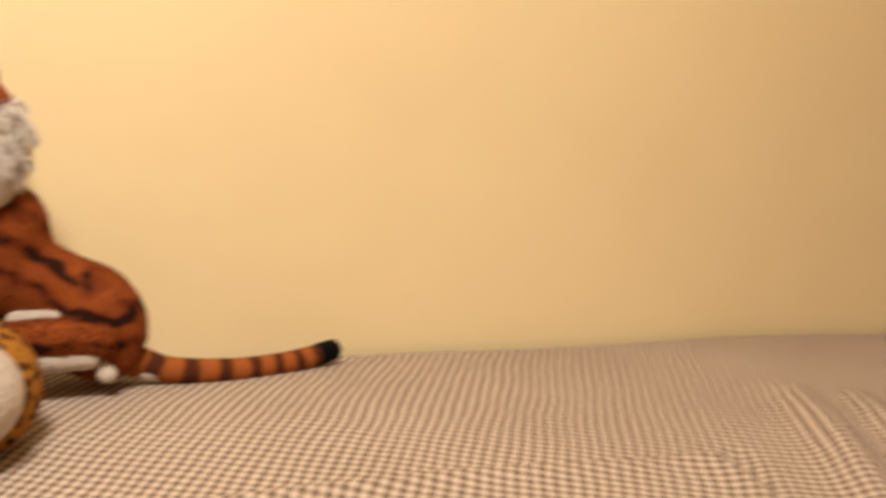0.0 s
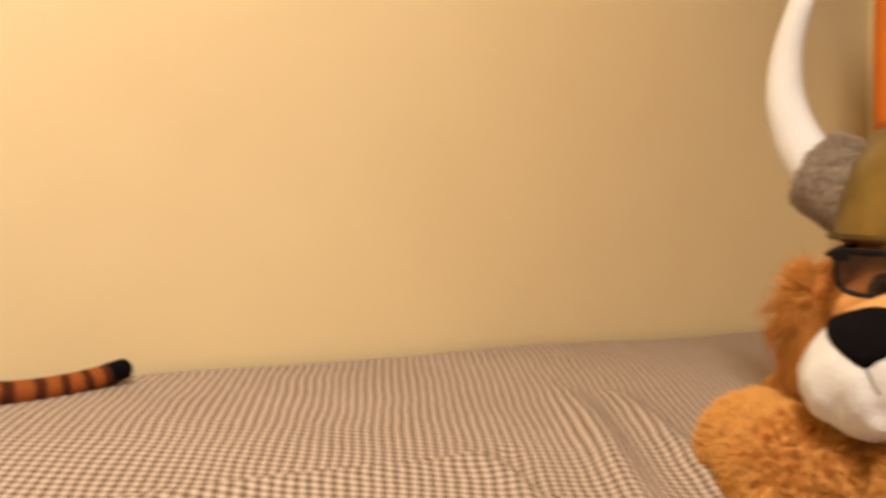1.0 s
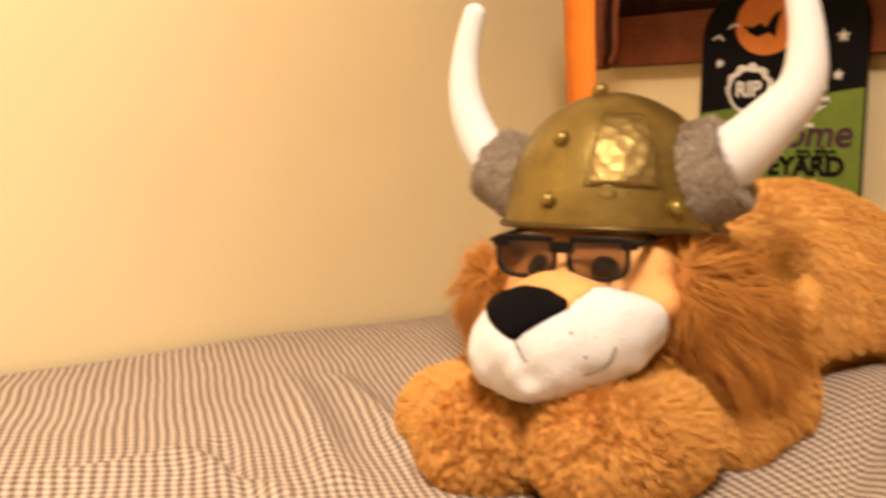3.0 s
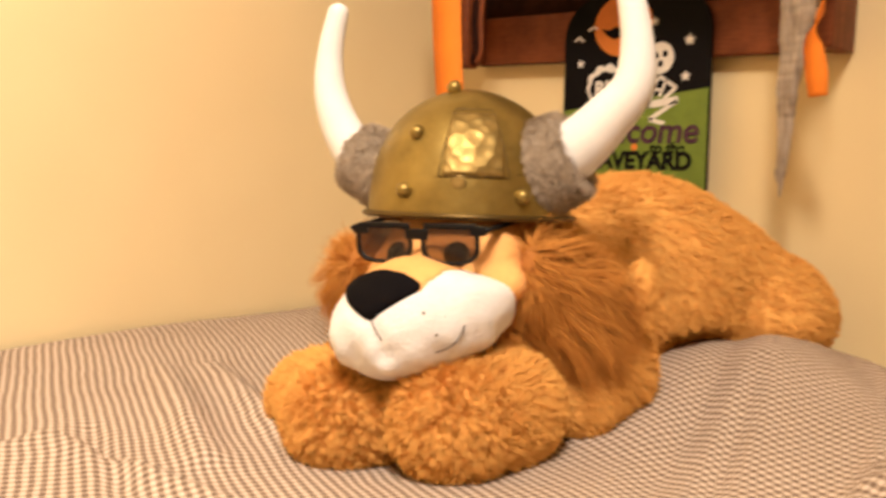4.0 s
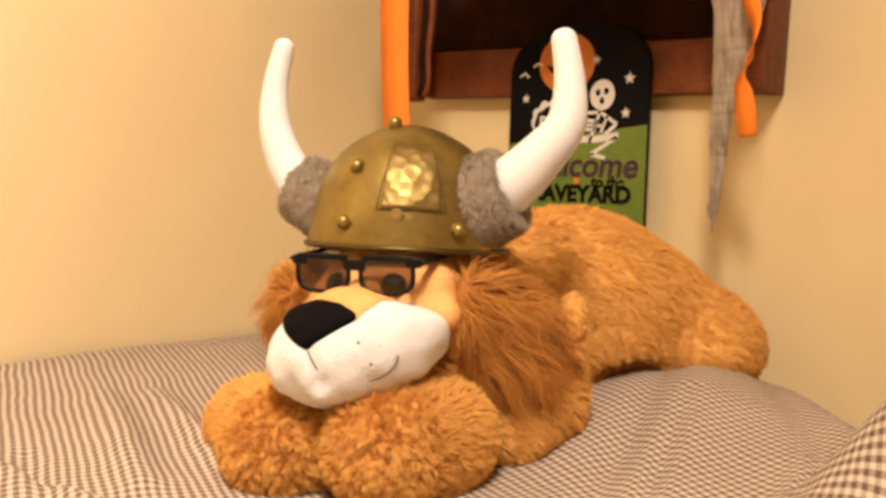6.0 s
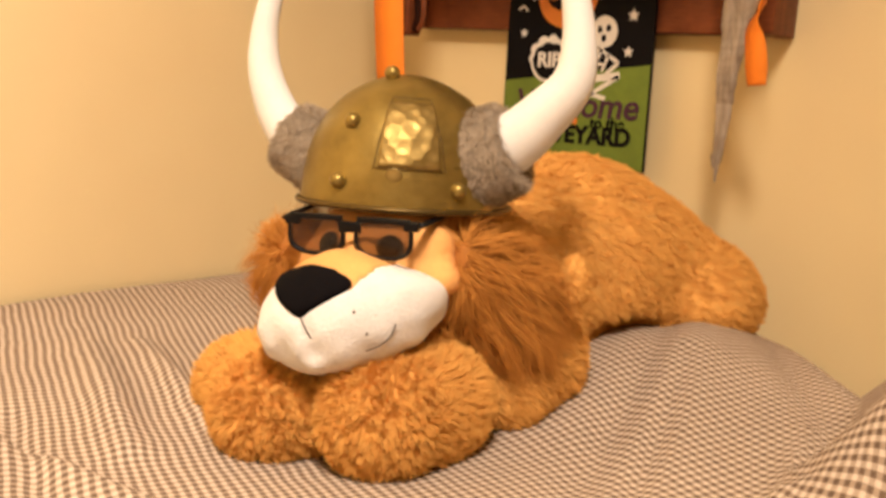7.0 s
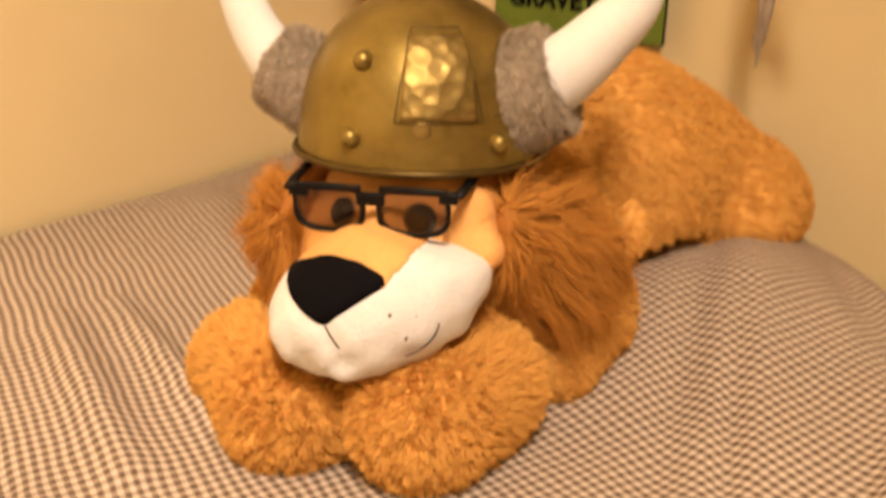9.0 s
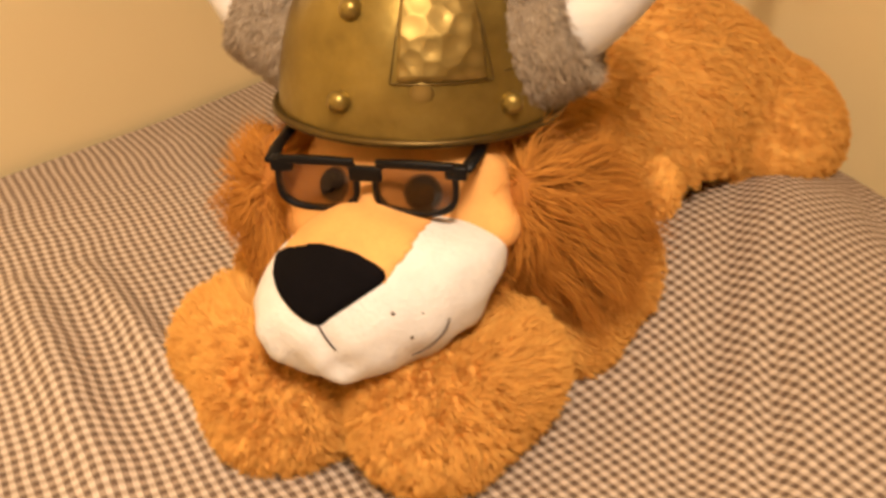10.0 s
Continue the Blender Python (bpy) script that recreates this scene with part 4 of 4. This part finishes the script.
# plain bony figure: an oval and some bars
paint("pale_oval", circle(0.052, 0.052, 0.024, 0.026), SIGN_WHITE, 1)
for cx, cy in ((0.044, 0.056), (0.060, 0.058), (0.052, 0.042)):
    paint("dark_dot", circle(cx, cy, 0.0045, 0.006, 12), SIGN_BLACK, 2)
for pts, w in ((((0.050, 0.026), (0.030, -0.030)), 0.006), (((0.016, 0.022), (0.050, 0.022), (0.082, 0.002), (0.060, -0.016)), 0.006), (((0.016, 0.010), (0.046, 0.006)), 0.006), (((0.013, 0.002), (0.056, -0.001)), 0.005), (((0.064, 0.016), (0.052, -0.012)), 0.005),
               (((0.010, -0.006), (0.042, -0.008)), 0.006), (((0.004, -0.024), (0.040, -0.024), (0.086, -0.018)), 0.012), (((0.084, -0.020), (0.034, -0.050), (0.062, -0.056)), 0.007)):
    for a, b in zip(pts[:-1], pts[1:]):
        paint("pale_bar", stroke((a, b), w), SIGN_WHITE, 1)
# pale round stone with letters
def cloud(cx, cy, rx, ry, lobes, deep, n=84):
    """A closed outline with a scalloped upper half."""
    out = []
    for k in range(n):
        a = 2 * math.pi * k / n
        r = 1 + deep * abs(math.sin(lobes * a / 2)) * smooth(-0.3, 0.3, math.sin(a))
        out.append((cx + rx * r * math.cos(a), cy + ry * r * math.sin(a)))
    return out


ring = cloud(-0.050, 0.004, 0.038, 0.038, 11, 0.16)
paint("pale_stone", ring, SIGN_WHITE, 1)
paint("stone_face", cloud(-0.050, 0.002, 0.032, 0.030, 9, 0.10), SIGN_BLACK, 2)
for s in (-1, 1):
    paint("pale_tick", stroke(((-0.105 + 0.014 * s, 0.098 + 0.008 * s), (-0.095 + 0.014 * s, 0.104 + 0.008 * s), (-0.086 + 0.014 * s, 0.098 + 0.010 * s)), 0.004), SIGN_WHITE, 1)


def lettering(words, x, y, size, mat, layer, bold=0.0, slant=0.0, align="CENTER"):
    cu = bpy.data.curves.new("lettering", "FONT")
    cu.body, cu.size, cu.align_x, cu.align_y, cu.extrude, cu.offset, cu.shear = words, size, align, "CENTER", 0.0003, bold, slant
    tmp = new("lettering", cu)
    me = bpy.data.meshes.new_from_object(tmp.evaluated_get(bpy.context.evaluated_depsgraph_get()))
    bpy.data.objects.remove(tmp)
    bpy.data.curves.remove(cu)
    me.transform(Matrix.Translation((x, y, 0.0008 + 0.0008 * layer)))
    me.materials.clear()
    me.materials.append(mat)
    ob = new("lettering", me)
    return attach(ob, sign)


lettering("RIP", -0.050, 0.004, 0.034, SIGN_WHITE, 3, 0.0012)
lettering("Welcome", 0.005, -0.070, 0.060, SIGN_PURPLE, 1, 0.0012, 0.15)
lettering("to the", 0.070, -0.098, 0.026, SIGN_BLACK, 1, 0.0009)
lettering("GRAVEYARD", 0.0, -0.120, 0.040, SIGN_BLACK, 1, 0.0018)
paint("orange_dot", circle(0.008, -0.096, 0.006, 0.006, 14), SIGN_ORANGE, 2)

# ---- ribbons and gauze ----
def ribbon(name, path, widths, mat, across=(0, 1, 0), thick=0.0015):
    """A flat strip along a path, its width lying along across."""
    p, w = np.array(path, float), np.array(widths, float)
    tang = np.gradient(p, axis=0)
    tang /= np.linalg.norm(tang, axis=1)[:, None]
    a = np.array(across, float)
    if a.ndim == 1:
        a = np.tile(a, (len(p), 1))
    a = a - tang * (a * tang).sum(1)[:, None]
    a /= np.linalg.norm(a, axis=1)[:, None]
    nn = np.cross(tang, a) * thick / 2
    verts = []
    for k in range(len(p)):
        h = a[k] * w[k] / 2
        verts += [p[k] - h - nn[k], p[k] + h - nn[k], p[k] + h + nn[k], p[k] - h + nn[k]]
    faces = []
    for k in range(len(p) - 1):
        for i in range(4):
            j = (i + 1) % 4
            faces.append((4 * k + i, 4 * k + j, 4 * k + 4 + j, 4 * k + 4 + i))
    faces += [(3, 2, 1, 0), tuple(4 * (len(p) - 1) + i for i in range(4))]
    return mesh_part(name, verts, faces, mat)


n = 24
zs = np.linspace(1.21, 0.868, n)
ob = ribbon("ribbon", [(1.170 - 0.004 * math.sin(9 * z), 0.7665 - 0.035 * (1.06 - z) + 0.002 * math.sin(14 * z), z) for z in zs], np.linspace(0.064, 0.056, n), ORANGE)
tagged(ob, "long flat orange felt ribbon hanging at the shelf's side", "ribbon")
path = spline([(1.288, 0.225, 1.160), (1.288, 0.223, 1.056), (1.283, 0.214, 1.010), (1.288, 0.225, 0.968), (1.293, 0.237, 0.940), (1.297, 0.234, 0.908), (1.302, 0.232, 0.863)], 40)
turns = np.radians(np.interp(np.linspace(0, 1, 40), [0, 0.3, 0.5, 0.75, 1], [0, 40, 85, 20, 0]))
ob = ribbon("ribbon", path, np.interp(np.linspace(0, 1, 40), [0, 0.9, 1], [0.030, 0.0315, 0.024]), ORANGE, np.stack([np.sin(turns), np.cos(turns), 0 * turns], 1))
tagged(ob, "short twisted orange felt ribbon hanging off the shelf", "ribbon")


def gauze_strip():
    """A torn, twisted strip of grey gauze tapering to a thread, with a knot near its end."""
    k = 150
    t = np.linspace(0, 1, k)
    z = 1.165 - (1.165 - 0.729) * t
    rng = np.random.default_rng(5)
    wob = np.cumsum(rng.normal(0, 0.0006, (k, 2)), axis=0)
    wob -= np.linspace(0, 1, k)[:, None] * wob[-1]
    half = np.interp(z, [0.729, 0.745, 0.764, 0.774, 0.788, 0.855, 0.942, 1.009, 1.086, 1.165], [0.0012, 0.003, 0.0085, 0.0075, 0.0085, 0.0135, 0.020, 0.030, 0.044, 0.055])
    mid = np.interp(z, [0.729, 0.798, 0.942, 1.077, 1.165], [0.299, 0.297, 0.2865, 0.2625, 0.256])
    sides = 30
    verts, faces = [], []
    for i in range(k):
        for j in range(sides):
            a = 2 * math.pi * j / sides
            crease = 1 + 0.22 * math.sin(3 * a + 9 * z[i]) + 0.16 * math.sin(7 * a - 31 * z[i]) + 0.02 * rng.normal()
            verts.append((1.340 + wob[i, 0] + half[i] * 0.38 * math.sin(a) * crease, mid[i] + wob[i, 1] + half[i] * math.cos(a) * (0.9 + 0.1 * crease), z[i] + 0.0004 * rng.normal()))
    for i in range(k - 1):
        for j in range(sides):
            m = (j + 1) % sides
            faces.append((i * sides + j, i * sides + m, (i + 1) * sides + m, (i + 1) * sides + j))
    faces.append(tuple((k - 1) * sides + j for j in range(sides)))
    return mesh_part("gauze_strip", verts, faces, GAUZE)


tagged(gauze_strip(), "torn twisted strip of grey gauze hanging from the shelf", "gauze")

# ---- tiger ----
tiger = tagged(empty("plush_tiger", (-0.07, 0.95, 0.55)), "orange striped plush tiger sitting on the bed against the wall", "plush toy")
TIGER_AT = np.array((-0.07, 0.95, 0.55))


def tiger_part(name, form, lo, hi, mat, label="", step=0.006):
    v, f = skin(form, lo, hi, step)
    return mesh_part(name, v - TIGER_AT, f, mat, tiger, label)


tiger_form = melt([ball((-0.047, 0.958, 0.608), (0.050, 0.050, 0.052)), ball((-0.034, 0.932, 0.602), (0.036, 0.032, 0.046)),
                   limb((-0.055, 0.955, 0.630), (-0.130, 0.955, 0.660), 0.038, 0.046), ball((-0.122, 0.950, 0.700), (0.038, 0.045, 0.045))], 0.016)
leg_form = melt([limb((-0.040, 0.902, 0.602), (-0.140, 0.885, 0.602), 0.020, 0.018)], 0.01)
for nm, form, seed in (("body", tiger_form, 71), ("leg", leg_form, 72)):
    ob = tiger_part(nm, form, (-0.22, 0.85, 0.53), (0.04, 1.04, 0.78), TIGER)
    v, f = skin(form, (-0.22, 0.85, 0.53), (0.04, 1.04, 0.78), 0.006)
    fur = strands("fur", form, v, f, 16000, 0.0055, 0.0007, lambda p: np.tile((0.5, -0.1, -0.4), (len(p), 1)), TIGER, ob, seed, lift=0.5, clump=0.005, curl=0.3)
    fur.data.transform(Matrix.Translation(Vector(-TIGER_AT)))
tiger_part("leg_lining", melt([limb((-0.048, 0.897, 0.585), (-0.140, 0.880, 0.583), 0.012, 0.011)], 0.01), (-0.18, 0.84, 0.53), (0.02, 0.96, 0.62), WHITE_PLUSH, "white plush lining of the leg", 0.004)
tiger_part("foot", melt([ball((-0.032, 0.906, 0.566), (0.008, 0.010, 0.005)), limb((-0.034, 0.905, 0.575), (-0.030, 0.904, 0.566), 0.006, 0.006)], 0.01), (-0.06, 0.87, 0.54), (0.0, 0.93, 0.59), WHITE_PLUSH, "white plush foot", 0.003)
tiger_part("belly", melt([limb((-0.110, 0.918, 0.617), (-0.076, 0.917, 0.620), 0.010, 0.008)], 0.01), (-0.18, 0.87, 0.58), (-0.04, 0.94, 0.65), WHITE_PLUSH, "white plush belly", 0.004)
tiger_part("tail_lining", melt([limb((0.004, 0.942, 0.560), (0.070, 0.945, 0.553), 0.009, 0.006)], 0.01), (-0.02, 0.91, 0.53), (0.09, 0.97, 0.59), WHITE_PLUSH, "white plush under the tail's root", 0.003)
tiger_part("head", melt([ball((-0.165, 0.93, 0.790), (0.062, 0.06, 0.062))], 0.01), (-0.25, 0.85, 0.70), (-0.08, 1.01, 0.88), TIGER)
tiger_part("ruff", melt([ball((-0.130, 0.925, 0.770), (0.028, 0.05, 0.038)), ball((-0.116, 0.92, 0.795), (0.014, 0.03, 0.020)), ball((-0.14, 0.915, 0.735), (0.03, 0.04, 0.02))], 0.015), (-0.2, 0.84, 0.69), (-0.07, 1.0, 0.86), WHITE_PLUSH, "white cheek fur")
ruff_form = melt([ball((-0.130, 0.925, 0.770), (0.028, 0.05, 0.038)), ball((-0.116, 0.92, 0.795), (0.014, 0.03, 0.020))], 0.015)
v, f = skin(ruff_form, (-0.2, 0.84, 0.69), (-0.07, 1.0, 0.86), 0.006)
ob = strands("fluff", ruff_form, v, f, 6000, 0.018, 0.0011, lambda p: np.tile((0.3, -0.1, -0.4), (len(p), 1)), WHITE_FUR, tiger, 61, lift=0.7, clump=0.012, curl=0.5)
ob.data.transform(Matrix.Translation(Vector(-TIGER_AT)))
tiger_part("ear", melt([ball((-0.140, 0.94, 0.840), (0.018, 0.014, 0.020))], 0.01), (-0.17, 0.90, 0.82), (-0.09, 0.98, 0.89), WHITE_PLUSH, "white fluffy ear", 0.004)
tail_path = spline([(-0.03, 0.955, 0.580), (0.02, 0.945, 0.562), (0.08, 0.95, 0.556), (0.13, 0.965, 0.556), (0.17, 0.98, 0.560), (0.206, 0.992, 0.568)], 50)
tail_r = np.interp(np.linspace(0, 1, 50), [0, 0.2, 0.8, 0.96, 1], [0.020, 0.013, 0.012, 0.010, 0.004])
v, f = tube(tail_path[:45] - TIGER_AT, tail_r[:45], 16)
tail = mesh_part("tail", v, f, TAIL, tiger, "ring-striped tail")
uv = tail.data.uv_layers.new(name="along")
for lp in tail.data.loops:
    uv.data[lp.index].uv = (lp.vertex_index // 16 / 45.0, (lp.vertex_index % 16) / 16.0)
v, f = tube(tail_path[42:] - TIGER_AT, tail_r[42:] + 0.0012, 16)
mesh_part("tail_tip", v, f, BLACK_PLUSH, tail, "black tail tip")

# ---- spotted plush ----
spot = tagged(empty("spotted_plush", (-0.15, 0.79, 0.54)), "gold spotted plush animal with a white belly on the bed", "plush toy")
SPOT_AT = np.array((-0.15, 0.79, 0.54))
form = melt([ball((-0.150, 0.80, 0.580), (0.074, 0.05, 0.064)), ball((-0.225, 0.82, 0.60), (0.08, 0.06, 0.07))], 0.02)
v, f = skin(form, (-0.34, 0.70, 0.48), (-0.02, 0.92, 0.70), 0.006)
coat = mesh_part("body", v - SPOT_AT, f, LEOPARD, spot)
form = ball((-0.148, 0.752, 0.585), (0.064, 0.046, 0.050))
v, f = skin(form, (-0.25, 0.69, 0.50), (-0.05, 0.83, 0.66), 0.006)
mesh_part("belly", v - SPOT_AT, f, WHITE_PLUSH, spot, "white plush belly")
